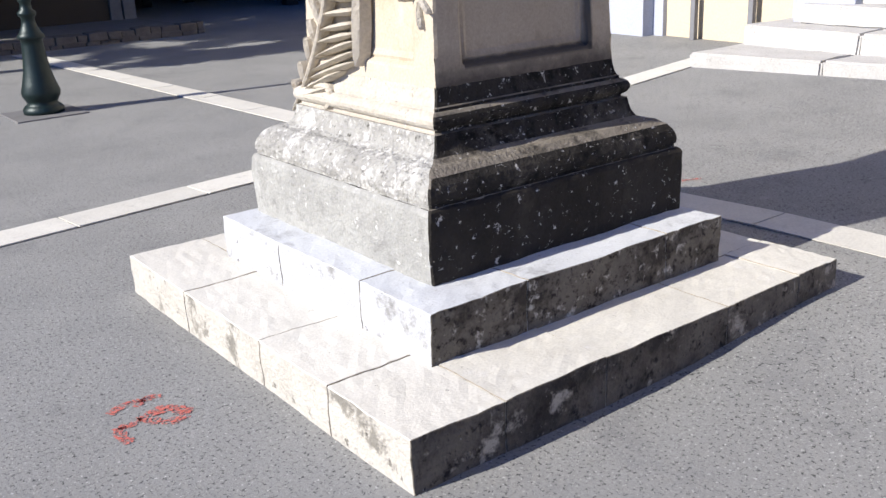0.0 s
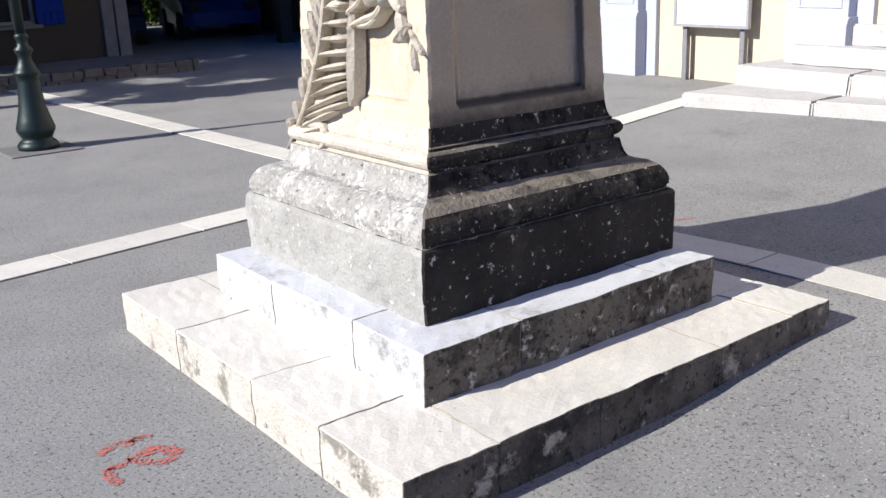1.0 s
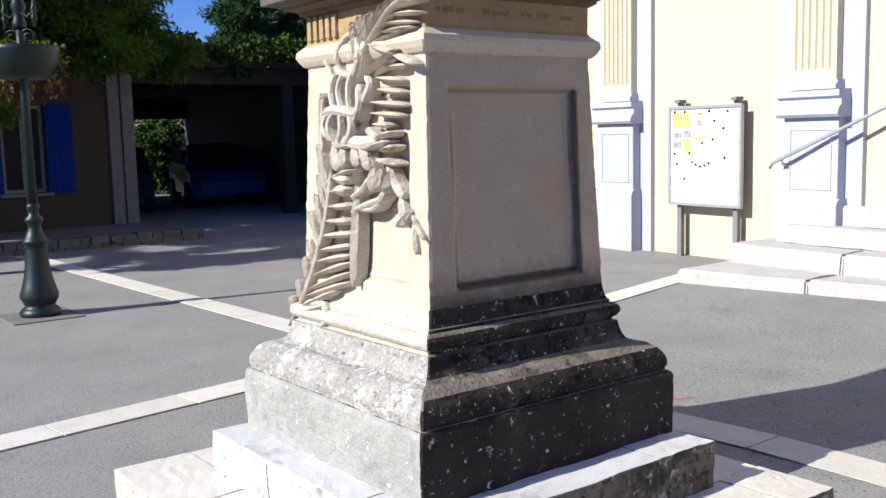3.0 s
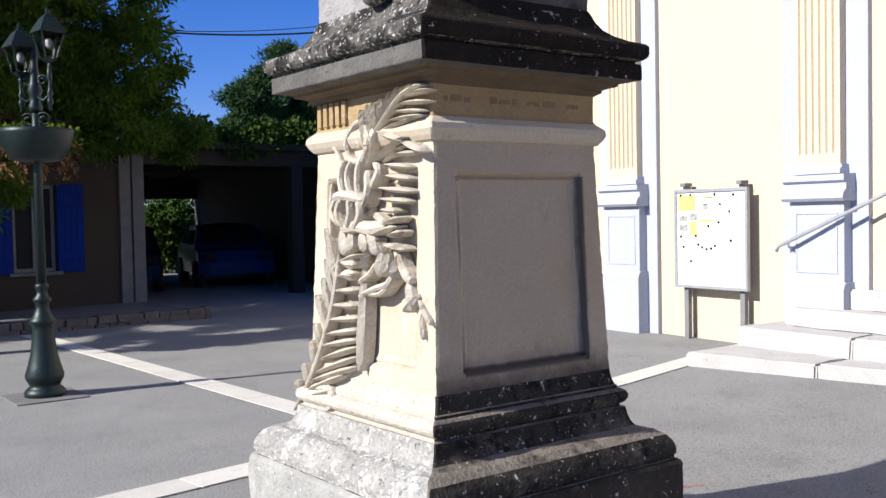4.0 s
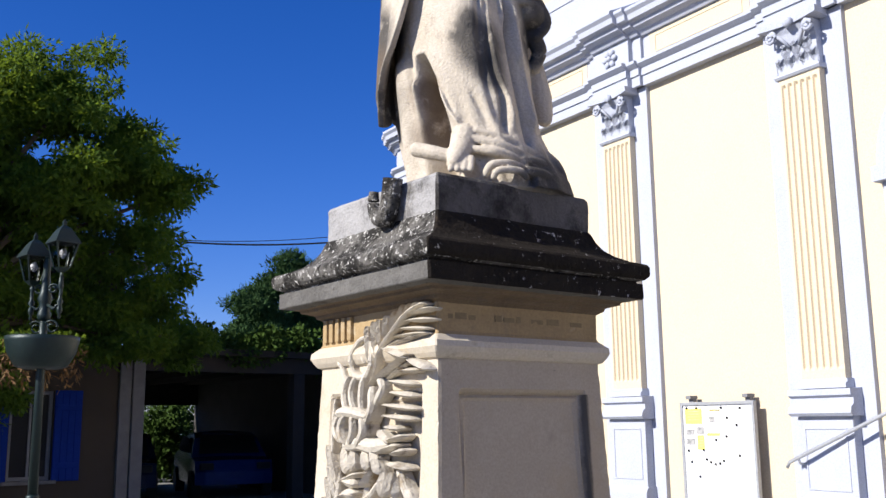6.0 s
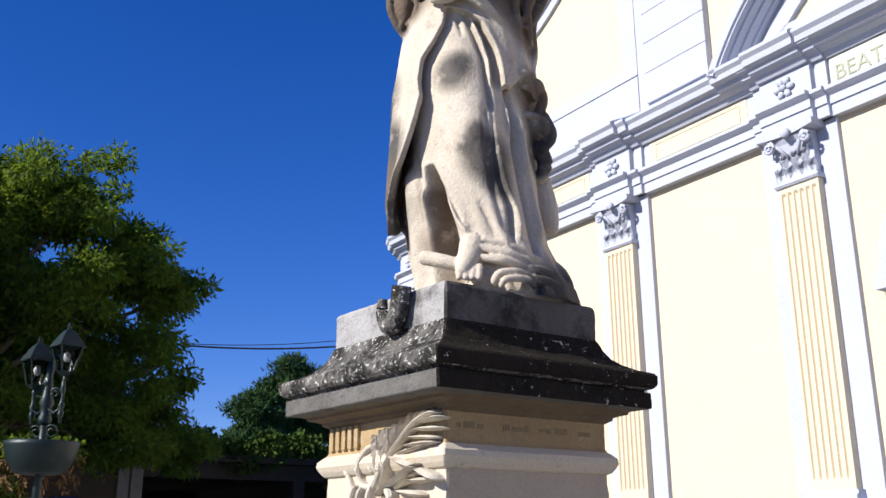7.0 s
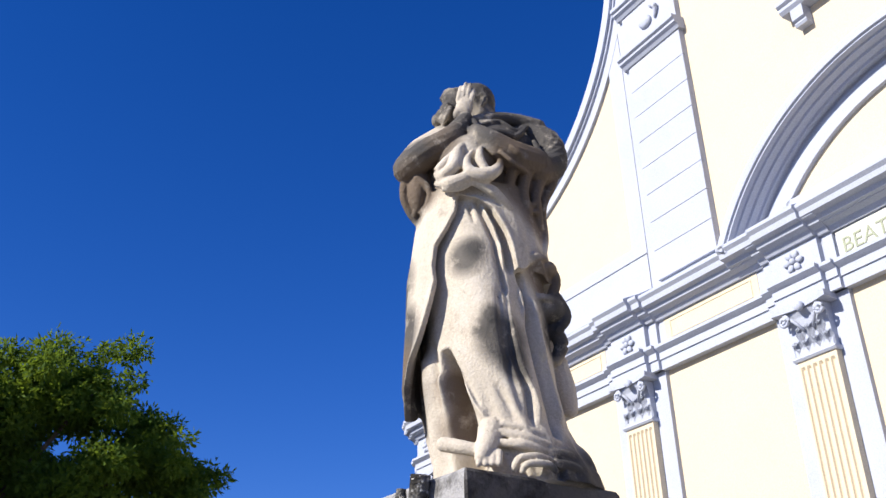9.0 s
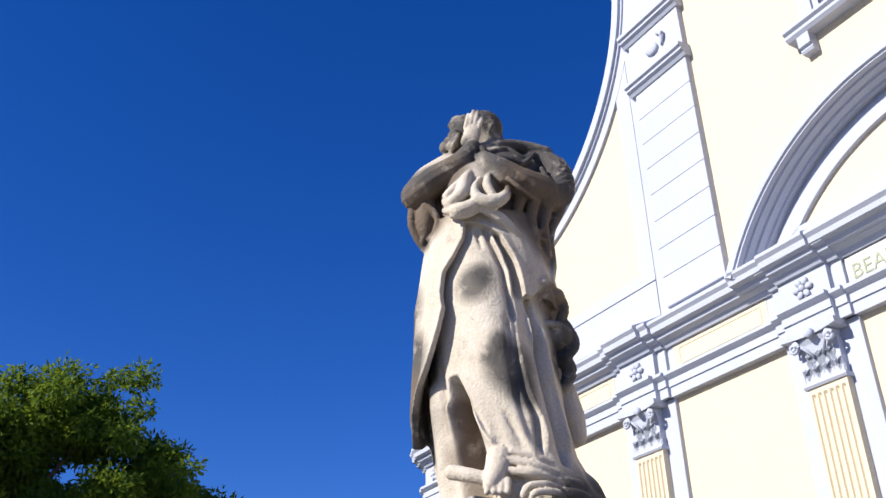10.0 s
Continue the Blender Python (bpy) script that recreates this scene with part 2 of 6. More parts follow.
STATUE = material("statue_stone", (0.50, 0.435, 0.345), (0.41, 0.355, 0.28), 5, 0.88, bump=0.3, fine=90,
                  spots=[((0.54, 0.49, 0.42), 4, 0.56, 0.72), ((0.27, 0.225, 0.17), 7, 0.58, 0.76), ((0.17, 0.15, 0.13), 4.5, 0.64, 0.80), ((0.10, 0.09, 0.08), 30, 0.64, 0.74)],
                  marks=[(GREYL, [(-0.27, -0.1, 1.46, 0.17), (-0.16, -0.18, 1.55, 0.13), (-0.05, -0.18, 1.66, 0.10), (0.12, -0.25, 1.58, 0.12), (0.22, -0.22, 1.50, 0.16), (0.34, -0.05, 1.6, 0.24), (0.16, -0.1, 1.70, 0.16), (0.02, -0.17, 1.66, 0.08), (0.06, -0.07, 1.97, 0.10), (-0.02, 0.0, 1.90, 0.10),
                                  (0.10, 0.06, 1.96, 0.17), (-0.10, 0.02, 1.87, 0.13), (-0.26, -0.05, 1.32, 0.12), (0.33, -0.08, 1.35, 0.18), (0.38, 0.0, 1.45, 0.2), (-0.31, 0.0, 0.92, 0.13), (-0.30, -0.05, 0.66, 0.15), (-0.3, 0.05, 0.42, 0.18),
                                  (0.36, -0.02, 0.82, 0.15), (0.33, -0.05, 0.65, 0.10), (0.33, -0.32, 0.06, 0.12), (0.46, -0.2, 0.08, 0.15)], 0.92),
                         # brown: darker stone and painted shade on the upper body's sides
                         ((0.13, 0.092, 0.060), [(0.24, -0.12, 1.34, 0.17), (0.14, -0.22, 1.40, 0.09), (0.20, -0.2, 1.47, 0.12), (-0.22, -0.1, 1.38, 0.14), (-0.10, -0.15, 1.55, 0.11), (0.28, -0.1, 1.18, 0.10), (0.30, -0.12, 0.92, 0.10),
                                                 # these paint shade into the gown's gap and the mantle's inside
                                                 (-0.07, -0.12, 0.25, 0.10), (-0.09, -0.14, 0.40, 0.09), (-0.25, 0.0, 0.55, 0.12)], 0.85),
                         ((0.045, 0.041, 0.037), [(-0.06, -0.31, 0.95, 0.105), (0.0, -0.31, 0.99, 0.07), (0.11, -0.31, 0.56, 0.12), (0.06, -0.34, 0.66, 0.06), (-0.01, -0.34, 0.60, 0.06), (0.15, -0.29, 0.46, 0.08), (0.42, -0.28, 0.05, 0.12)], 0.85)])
CREAM = material("cream_render", (0.58, 0.49, 0.352), (0.555, 0.468, 0.336), 2, 0.9, bump=0.06, fine=60, spots=[((0.585, 0.48, 0.335), 1.3, 0.62, 0.85)])
LILAC = material("lilac_render", (0.40, 0.42, 0.485), (0.37, 0.39, 0.455), 2, 0.88, bump=0.06, fine=60, spots=[((0.36, 0.38, 0.43), 1.7, 0.60, 0.85)])
# ochre render taken near black to hold the wall's shade
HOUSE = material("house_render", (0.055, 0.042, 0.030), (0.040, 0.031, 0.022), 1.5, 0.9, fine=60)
GREYWOOD = material("grey_frame", (0.20, 0.20, 0.21), None, 8, 0.6)
SHUTTER = material("blue_paint", (0.008, 0.03, 0.21), (0.006, 0.024, 0.17), 8, 0.85, bump=0.05, spec=0.1)
DARK = material("dark_inside", (0.02, 0.02, 0.022), None, 4, 0.9)
IRON = material("green_iron", (0.006, 0.019, 0.018), (0.004, 0.012, 0.012), 14, 0.45, 0.3, bump=0.1, spec=0.5)
METAL = material("grey_metal", (0.42, 0.43, 0.45), None, 20, 0.45, 0.4, bump=0.05)
WHITE = material("white_board", (0.80, 0.80, 0.80), (0.77, 0.77, 0.77), 5, 0.35, bump=0.0)
LEAF = material("leaf_green", (0.034, 0.068, 0.008), (0.070, 0.112, 0.013), 1.5, 0.7, bump=0.0, fine=9, spec=0.1)
ln_, ll_ = LEAF.node_tree.nodes, LEAF.node_tree.links
thin = ln_.new("ShaderNodeBsdfTranslucent")
thin.inputs["Color"].default_value = (0.25, 0.35, 0.03, 1)
leaf_mix = ln_.new("ShaderNodeMixShader")
leaf_mix.inputs[0].default_value = 0.30
ll_.new(ln_["Principled BSDF"].outputs[0], leaf_mix.inputs[1])
ll_.new(thin.outputs[0], leaf_mix.inputs[2])
ll_.new(leaf_mix.outputs[0], ln_["Material Output"].inputs["Surface"])
PINE = material("pine_green", (0.03, 0.065, 0.02), (0.045, 0.085, 0.025), 1.5, 0.8, bump=0.0, fine=9, spec=0.1)
BARK = material("bark", (0.10, 0.075, 0.05), (0.06, 0.045, 0.03), 9, 0.95, bump=0.6, fine=30)
RUBBLE = material("rubble_stone", (0.15, 0.13, 0.11), (0.09, 0.08, 0.07), 8, 0.95, bump=0.5, fine=50)
REDPAINT = material("red_spray", (0.50, 0.13, 0.10), (0.42, 0.12, 0.10), 30, 0.85, bump=0.05, fine=130)
rn, rl = REDPAINT.node_tree.nodes, REDPAINT.node_tree.links
gap, gpos, gmap = rn.new("ShaderNodeTexNoise"), rn.new("ShaderNodeNewGeometry"), rn.new("ShaderNodeMapRange")
gap.inputs["Scale"].default_value, gap.inputs["Detail"].default_value = 85, 5
gmap.inputs["From Min"].default_value, gmap.inputs["From Max"].default_value = 0.40, 0.60
rl.new(gpos.outputs["Position"], gap.inputs["Vector"])
rl.new(gap.outputs["Fac"], gmap.inputs["Value"])
rl.new(gmap.outputs[0], rn["Principled BSDF"].inputs["Alpha"])
RUBBER = material("black_rubber", (0.015, 0.015, 0.015), None, 20, 0.8)
CARPAINT = material("dark_blue_paint", (0.01, 0.02, 0.06), None, 5, 0.25, 0.2, bump=0.0)
GLASS = bpy.data.materials.new("clear_glass")
GLASS.use_nodes = True
gb = GLASS.node_tree.nodes["Principled BSDF"]
gb.inputs["Transmission Weight"].default_value, gb.inputs["Roughness"].default_value, gb.inputs["IOR"].default_value = 1.0, 0.05, 1.1
RUSTLEAF = material("dry_leaf", (0.18, 0.085, 0.025), (0.10, 0.07, 0.025), 12, 0.8, bump=0.0, fine=20)


# ---------------------------------------------------------------- mesh helpers
def mesh_object(name, bm, mat, m=None, smooth=False):
    me = bpy.data.meshes.new(name)
    bmesh.ops.recalc_face_normals(bm, faces=bm.faces)
    bm.to_mesh(me)
    bm.free()
    me.materials.append(mat)
    if smooth:
        for p in me.polygons:
            p.use_smooth = True
    ob = new(name, me)
    if m is not None:
        ob.matrix_world = m
    return ob


def part(name, bm, mat, parent, label="", smooth=False):
    ob = mesh_object(name, bm, mat, smooth=smooth)
    ob.parent = parent
    return tagged(ob, label)


def thing(name, label, category, m=None, group="", kind=""):
    ob = new(name)
    if m is not None:
        ob.matrix_world = m
    return tagged(ob, label, category, group, kind)


def box(x0, x1, y0, y1, z0, z1, bevel=0.0, bm=None):
    own = bm is None
    bm = bm or bmesh.new()
    r = bmesh.ops.create_cube(bm, size=1.0)
    for v in r["verts"]:
        v.co = ((x0 + x1) / 2 + v.co.x * (x1 - x0), (y0 + y1) / 2 + v.co.y * (y1 - y0), (z0 + z1) / 2 + v.co.z * (z1 - z0))
    if bevel:
        es = list({e for v in r["verts"] for e in v.link_edges})
        bmesh.ops.bevel(bm, geom=es, offset=bevel, segments=2, affect="EDGES", profile=0.6)
    return bm


def lathe(profile, n=20, bm=None, at=(0, 0, 0), caps=True):
    """profile: rows of (radius, z)."""
    bm = bm or bmesh.new()
    rings = [[bm.verts.new((at[0] + r * math.cos(2 * math.pi * i / n), at[1] + r * math.sin(2 * math.pi * i / n), at[2] + z))
              for i in range(n)] for r, z in profile]
    for a, b in zip(rings, rings[1:]):
        for i in range(n):
            bm.faces.new((a[i], a[(i + 1) % n], b[(i + 1) % n], b[i]))
    if caps:
        bm.faces.new(rings[0][::-1])
        bm.faces.new(rings[-1])
    return bm


def tube(points, radii, n=8, bm=None):
    """A round bar along points; radii one for each or one for all."""
    bm = bm or bmesh.new()
    ps = [Vector(p) for p in points]
    rs = radii if isinstance(radii, (list, tuple)) else [radii] * len(ps)
    rings = []
    for i, p in enumerate(ps):
        d = (ps[min(i + 1, len(ps) - 1)] - ps[max(i - 1, 0)]).normalized()
        q = d.to_track_quat("Z", "Y")
        rings.append([bm.verts.new(p + q @ Vector((rs[i] * math.cos(2 * math.pi * k / n), rs[i] * math.sin(2 * math.pi * k / n), 0))) for k in range(n)])
    for a, b in zip(rings, rings[1:]):
        for k in range(n):
            bm.faces.new((a[k], a[(k + 1) % n], b[(k + 1) % n], b[k]))
    bm.faces.new(rings[0][::-1])
    bm.faces.new(rings[-1])
    return bm


def prism(pts, x0, x1, bm=None):
    """A polygon in (y, z), thick from x0 to x1."""
    bm = bm or bmesh.new()
    a = [bm.verts.new((x0, y, z)) for y, z in pts]
    b = [bm.verts.new((x1, y, z)) for y, z in pts]
    k = len(pts)
    bm.faces.new(a)
    bm.faces.new(b[::-1])
    for i in range(k):
        bm.faces.new((a[i], b[i], b[(i + 1) % k], a[(i + 1) % k]))
    return bm


def square_loft(profile, nside=14, rc=0.012, wear=0.004, seed=0.0, caps=True):
    """Square rings with rounded corners; profile: rows of (half width, z); wear: uneven relief in metres."""
    bm = bmesh.new()
    rings = []
    for h, z in profile:
        ring = []
        for s in range(4):
            c, sn = (1, 0, -1, 0)[s], (0, 1, 0, -1)[s]
            for i in range(nside):
                u = -h + rc + (2 * h - 2 * rc) * i / (nside - 1)
                d = noise.noise(Vector((u * 9 + seed, z * 9 + s * 7.3, seed * 3))) * wear + noise.noise(Vector((u * 31 + seed, z * 31, s * 5.1))) * wear * 0.6
                x, y = h + d, u
                ring.append(bm.verts.new((c * x - sn * y, sn * x + c * y, z)))
        rings.append(ring)
    k = len(rings[0])
    for a, b in zip(rings, rings[1:]):
        for i in range(k):
            bm.faces.new((a[i], a[(i + 1) % k], b[(i + 1) % k], b[i]))
    if caps:
        bm.faces.new(rings[0][::-1])
        bm.faces.new(rings[-1])
    return bm


def dense(profile, step=0.02):
    out = [profile[0]]
    for (h0, z0), (h1, z1) in zip(profile, profile[1:]):
        k = max(1, int(math.hypot(h1 - h0, z1 - z0) / step))
        out += [(h0 + (h1 - h0) * i / k, z0 + (z1 - z0) * i / k) for i in range(1, k + 1)]
    return out


# ---------------------------------------------------------------- ground
def rise(x, y):
    """Height of the asphalt: level, with a swell beside the monument."""
    f = min(max((x - 0.9) / 1.1, 0), 1)
    f = f * f * (3 - 2 * f) * math.exp(-((y - 0.4) / 1.6) ** 2)
    g = 1.0 if x < 2.4 else math.exp(-((x - 2.4) / 1.2) ** 2)
    h = min(max((x - 4.5) / 2.5, 0), 1)
    return 0.062 * f * g + 0.06 * h * h * (3 - 2 * h)


def line_of(lo, hi, step, far):
    near = list(np.arange(lo, hi + 1e-6, step))
    out = []
    d = step
    v = hi
    while v < far:
        d *= 1.35
        v += d
        out.append(v)
    left = [lo - (v - hi) for v in out][::-1]
    return left + near + out


bm = bmesh.new()
gx, gy = line_of(-3, 8, 0.2, 900), line_of(-3, 14, 0.25, 900)
grid = [[bm.verts.new((x, y, rise(x, y))) for y in gy] for x in gx]
for i in range(len(gx) - 1):
    for j in range(len(gy) - 1):
        bm.faces.new((grid[i][j], grid[i + 1][j], grid[i + 1][j + 1], grid[i][j + 1]))
ground = tagged(mesh_object("ground", bm, ASPHALT, smooth=True), "grey asphalt square with fine gravel grain", "ground", kind="structure")


def band(name, a, b, width, label):
    """A strip of pale stones let into the asphalt from a to b."""
    a, b = Vector((*a, 0)), Vector((*b, 0))
    d = (b - a).normalized()
    s = Vector((-d.y, d.x, 0)) * width / 2
    bed = bmesh.new()
    k = max(2, int((b - a).length / 0.4))
    rows_ = []
    for i in range(k + 1):
        p = a + d * (b - a).length * i / k
        rows_.append([bed.verts.new((q.x, q.y, rise(q.x, q.y) + 0.003)) for q in (p - s, p + s)])
    for r0, r1 in zip(rows_, rows_[1:]):
        bed.faces.new((r0[0], r1[0], r1[1], r0[1]))
    top = tagged(mesh_object(name, bed, RUBBLE), label, "paving", kind="structure")
    rnd = random.Random(5)
    t = 0.0
    while t < (b - a).length - 0.2:
        w = min(rnd.uniform(0.62, 1.0), (b - a).length - t)
        p, q = a + d * (t + 0.006), a + d * (t + w - 0.006)
        m = bmesh.new()
        ss = s * 0.97
        low = [p - ss, q - ss, q + ss, p + ss]
        vs = [m.verts.new((v.x, v.y, rise(v.x, v.y) + 0.002)) for v in low] + [m.verts.new((v.x, v.y, rise(v.x, v.y) + 0.010)) for v in low]
        for f in ((4, 5, 6, 7), (0, 1, 5, 4), (1, 2, 6, 5), (2, 3, 7, 6), (3, 0, 4, 7)):
            m.faces.new([vs[i] for i in f])
        part("paving_stone", m, BAND, top)
        t += w
    return top


band("paving_band_1", (-6.0, 2.55), (6.55, 4.17), 0.27, "strip of pale limestone slabs let into asphalt")
band("paving_band_2", (2.62, -3.0), (2.47, 3.55), 0.27, "strip of pale limestone slabs beside the monument")
band("paving_band_3", (2.46, 3.85), (2.15, 12.0), 0.27, "strip of pale limestone slabs crossing the square")

# ---------------------------------------------------------------- monument
PX, PY = 1.061, 1.098
base = thing("stepped_base", "two-step pale limestone base, chipped and stained with lichen, on asphalt", "monument base")
rnd = random.Random(3)


def block(name, x0, x1, y0, y1, z0, z1, mat, parent, wear=0.005, seed=0, shade_crust=None, worn=None):
    """A stone block with soft, uneven arrises."""
    b_ = box(x0 + 0.0008, x1 - 0.0008, y0 + 0.0008, y1 - 0.0008, z0, z1)
    bmesh.ops.bevel(b_, geom=b_.edges[:], offset=0.0025, segments=1, affect="EDGES")
    bmesh.ops.subdivide_edges(b_, edges=[e for e in b_.edges if e.calc_length() > 0.08], cuts=9, use_grid_fill=True)
    for v in b_.verts:
        v.co += noise.noise_vector(v.co * 5) * wear + noise.noise_vector(v.co * 26) * wear * 0.7
    ob = part(name, b_, mat, parent)
    if shade_crust:
        ob.data.materials.append(shade_crust)
        # risers turned from the sun: lichen, with shade put into the colour
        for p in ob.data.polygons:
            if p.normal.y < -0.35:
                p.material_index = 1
        ob.data.materials.append(worn)
        ob.data.materials.append(MORTAR)
        for p in ob.data.polygons:
            c, q = p.center, p.normal
            if q.x < -0.9:
                p.material_index = 2
            if 0.35 < q.z < 0.93 and ((abs(q.x) > 0.35 and min(c.x, abs(c.x - A)) > 0.02) or (abs(q.y) > 0.35 and min(c.y, abs(c.y - A)) > 0.02)):
                p.material_index = 3        # dirt packed in the joint
    return ob


LX, LY, SZ, S2, A = 2.0, 2.05, 0.168, 0.342, 0.308
for i, (x0, x1, y0, y1) in enumerate([
        (0.0, 0.33, 0.0, 0.42), (0.0, 0.33, 0.42, 0.86), (0.0, 0.33, 0.86, 1.47), (0.0, 0.33, 1.47, LY),
        (0.33, 0.74, 0.0, 0.33), (0.74, 1.34, 0.0, 0.33), (1.34, 1.75, 0.0, 0.33), (1.75, LX, 0.0, 0.33),
        (1.67, LX, 0.33, 0.85), (1.67, LX, 0.85, 1.4), (1.67, LX, 1.4, LY),
        (0.33, 0.95, 1.7, LY), (0.95, 1.67, 1.7, LY)]):
    block("slab_stone", x0, x1, y0, y1, -0.1, SZ + rnd.uniform(-0.003, 0.003), SLAB, base, seed=i * 3.1, shade_crust=SLAB_SHADE_STAINED, worn=SLAB_WORN)
part("core", box(0.014, LX - 0.014, 0.014, LY - 0.014, -0.1, SZ - 0.008), MORTAR, base)
for i, (x0, x1, y0, y1) in enumerate([
        (A, 0.70, A, 0.70), (A, 0.70, 0.70, 1.26), (A, 0.70, 1.26, 2.05 - A),
        (0.70, 1.38, A, 0.70), (1.38, 2 - A, A, 0.95), (1.30, 2 - A, 0.95, 2.05 - A), (0.70, 1.30, 1.26, 2.05 - A)]):
    block("step_stone", x0, x1, y0, y1, SZ - 0.015, S2 + rnd.uniform(-0.003, 0.003), STEP, base, seed=40 + i * 2.7, shade_crust=STEP_SHADE_STAINED, worn=STEP_WORN)
part("core", box(A + 0.012, 1.68, A + 0.012, 1.73, SZ - 0.03, S2 - 0.008), MORTAR, base)

ped = thing("pedestal", "tall weathered limestone pedestal, its lichened plinth and cornice darkened for shade", "pedestal", pose(PX, PY, 0))
part("plinth", square_loft(dense([(0.610, S2 - 0.004), (0.612, 0.40), (0.613, 0.50), (0.611, 0.57), (0.606, 0.582), (0.597, 0.588)], 0.012), 90, 0.006, 0.0055, 1.0), PLINTH, ped, "grey lichen-covered plinth block")
part("base_moulding", square_loft(dense([(0.597, 0.586), (0.590, 0.590), (0.590, 0.602), (0.597, 0.606), (0.596, 0.630), (0.587, 0.655), (0.568, 0.680), (0.535, 0.700), (0.505, 0.705), (0.485, 0.716),
     (0.474, 0.735), (0.466, 0.760), (0.462, 0.786)], 0.008), 90, 0.006, 0.0055, 2.0), PLINTH_ROUGH, ped, "worn base moulding blackened by lichen and painted shade")
part("torus_moulding", square_loft(dense([(0.462, 0.784), (0.446, 0.790), (0.446, 0.798), (0.460, 0.806), (0.469, 0.820), (0.470, 0.834), (0.463, 0.848), (0.450, 0.856), (0.440, 0.858), (0.440, 0.868),
     (0.434, 0.872), (0.427, 0.89), (0.423, 0.91), (0.420, 0.932)], 0.007), 90, 0.006, 0.003, 3.0), MOULD, ped, "pale rounded moulding speckled with lichen")


def shade_crusted(ob, shade_crust, lo=-0.35):
    """Lichen on a part's -y side, its shade put into the colour."""
    ob.data.materials.append(shade_crust)
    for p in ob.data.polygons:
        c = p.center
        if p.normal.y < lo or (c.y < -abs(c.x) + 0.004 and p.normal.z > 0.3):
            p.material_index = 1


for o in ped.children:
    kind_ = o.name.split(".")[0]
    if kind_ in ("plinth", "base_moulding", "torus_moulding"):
        shade_crusted(o, PLINTH_SHADE_BROWN if kind_ == "plinth" else PLINTH_SHADE_BLACK)
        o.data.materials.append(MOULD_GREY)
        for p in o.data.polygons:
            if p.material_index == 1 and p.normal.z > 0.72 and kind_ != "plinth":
                p.material_index = 2        # ledges: barer stone, with less shade in the colour


def half_at(z):
    return 0.42 + (0.386 - 0.42) * (z - 0.93) / (1.79 - 0.93)


def shaft_mesh():
    bm = bmesh.new()
    nu, nz = 64, 84
    sides = []
    for s in range(4):
        c, sn = (1, 0, -1, 0)[s], (0, 1, 0, -1)[s]
        rows_ = []
        for j in range(nz + 1):
            z = 0.93 + (1.80 - 0.93) * j / nz
            h = half_at(z)
            row = []
            for i in range(nu + 1):
                u = -1 + 2 * i / nu
                e = min((0.302 - abs(u * h)), z - 0.990, 1.68 - z)
                d = -0.030 * min(max(e / 0.014, 0), 1) + (0.009 * math.exp(-((e - 0.026) / 0.007) ** 2))
                d += noise.noise(Vector((u * 4, z * 9, s * 4.0))) * 0.0016
                if abs(u) == 1:
                    d = -0.003 + noise.noise(Vector((z * 22, s * 3.0, 1))) * 0.005
                x, y = h + d, u * (h - 0.003)
                row.append(bm.verts.new((c * x - sn * y, sn * x + c * y, z)))
            rows_.append(row)
        for a, b in zip(rows_, rows_[1:]):
            for i in range(nu):
                bm.faces.new((a[i], a[i + 1], b[i + 1], b[i]))
    bmesh.ops.remove_doubles(bm, verts=bm.verts, dist=0.004)
    return bm


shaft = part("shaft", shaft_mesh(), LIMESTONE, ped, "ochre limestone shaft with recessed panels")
shaft.data.materials.append(LIMESTONE_SHADED)
# the face away from the sun gets the darker, shaded limestone
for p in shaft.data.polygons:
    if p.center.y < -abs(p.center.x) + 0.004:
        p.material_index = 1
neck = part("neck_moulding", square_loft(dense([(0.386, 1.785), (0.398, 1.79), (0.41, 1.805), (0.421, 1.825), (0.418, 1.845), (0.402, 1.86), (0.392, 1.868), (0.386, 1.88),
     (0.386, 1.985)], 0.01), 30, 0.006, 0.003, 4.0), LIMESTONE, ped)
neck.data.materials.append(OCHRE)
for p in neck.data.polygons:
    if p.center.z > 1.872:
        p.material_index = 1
part("bed_moulding", square_loft(dense([(0.386, 1.975), (0.396, 1.982), (0.408, 1.988), (0.410, 1.998), (0.432, 2.006), (0.452, 2.010), (0.455, 2.020), (0.475, 2.026), (0.505, 2.030)], 0.008), 60, 0.006, 0.004, 4.5), BEDMOULD, ped, "stained ochre bed moulding, darkened for shade under the cornice")
cor = part("cornice", square_loft(dense([(0.45, 2.022), (0.513, 2.030), (0.516, 2.034), (0.516, 2.090), (0.500, 2.094), (0.500, 2.101), (0.522, 2.107), (0.534, 2.118), (0.538, 2.130), (0.538, 2.156), (0.53, 2.166), (0.485, 2.180),
     (0.445, 2.200), (0.415, 2.226), (0.395, 2.258), (0.382, 2.29), (0.376, 2.30)], 0.01), 80, 0.006, 0.005, 5.0), CORNICE, ped, "overhanging cornice blackened by lichen and by shade put into its colour")
shade_crusted(cor, CORNICE_SHADE_BLACK)
cor.data.materials.append(CORNICE_FASCIA)
for p in cor.data.polygons:
    if p.material_index == 0 and p.center.z < 2.094 and p.normal.z < 0.5:
        p.material_index = 2
blk = part("top_block", square_loft(dense([(0.374, 2.295), (0.375, 2.425), (0.368, 2.437), (0.30, 2.438)], 0.02), 50, 0.006, 0.005, 6.0), GREYBLOCK, ped, "grey weathered block under the statue")
shade_crusted(blk, BLOCK_SHADED)

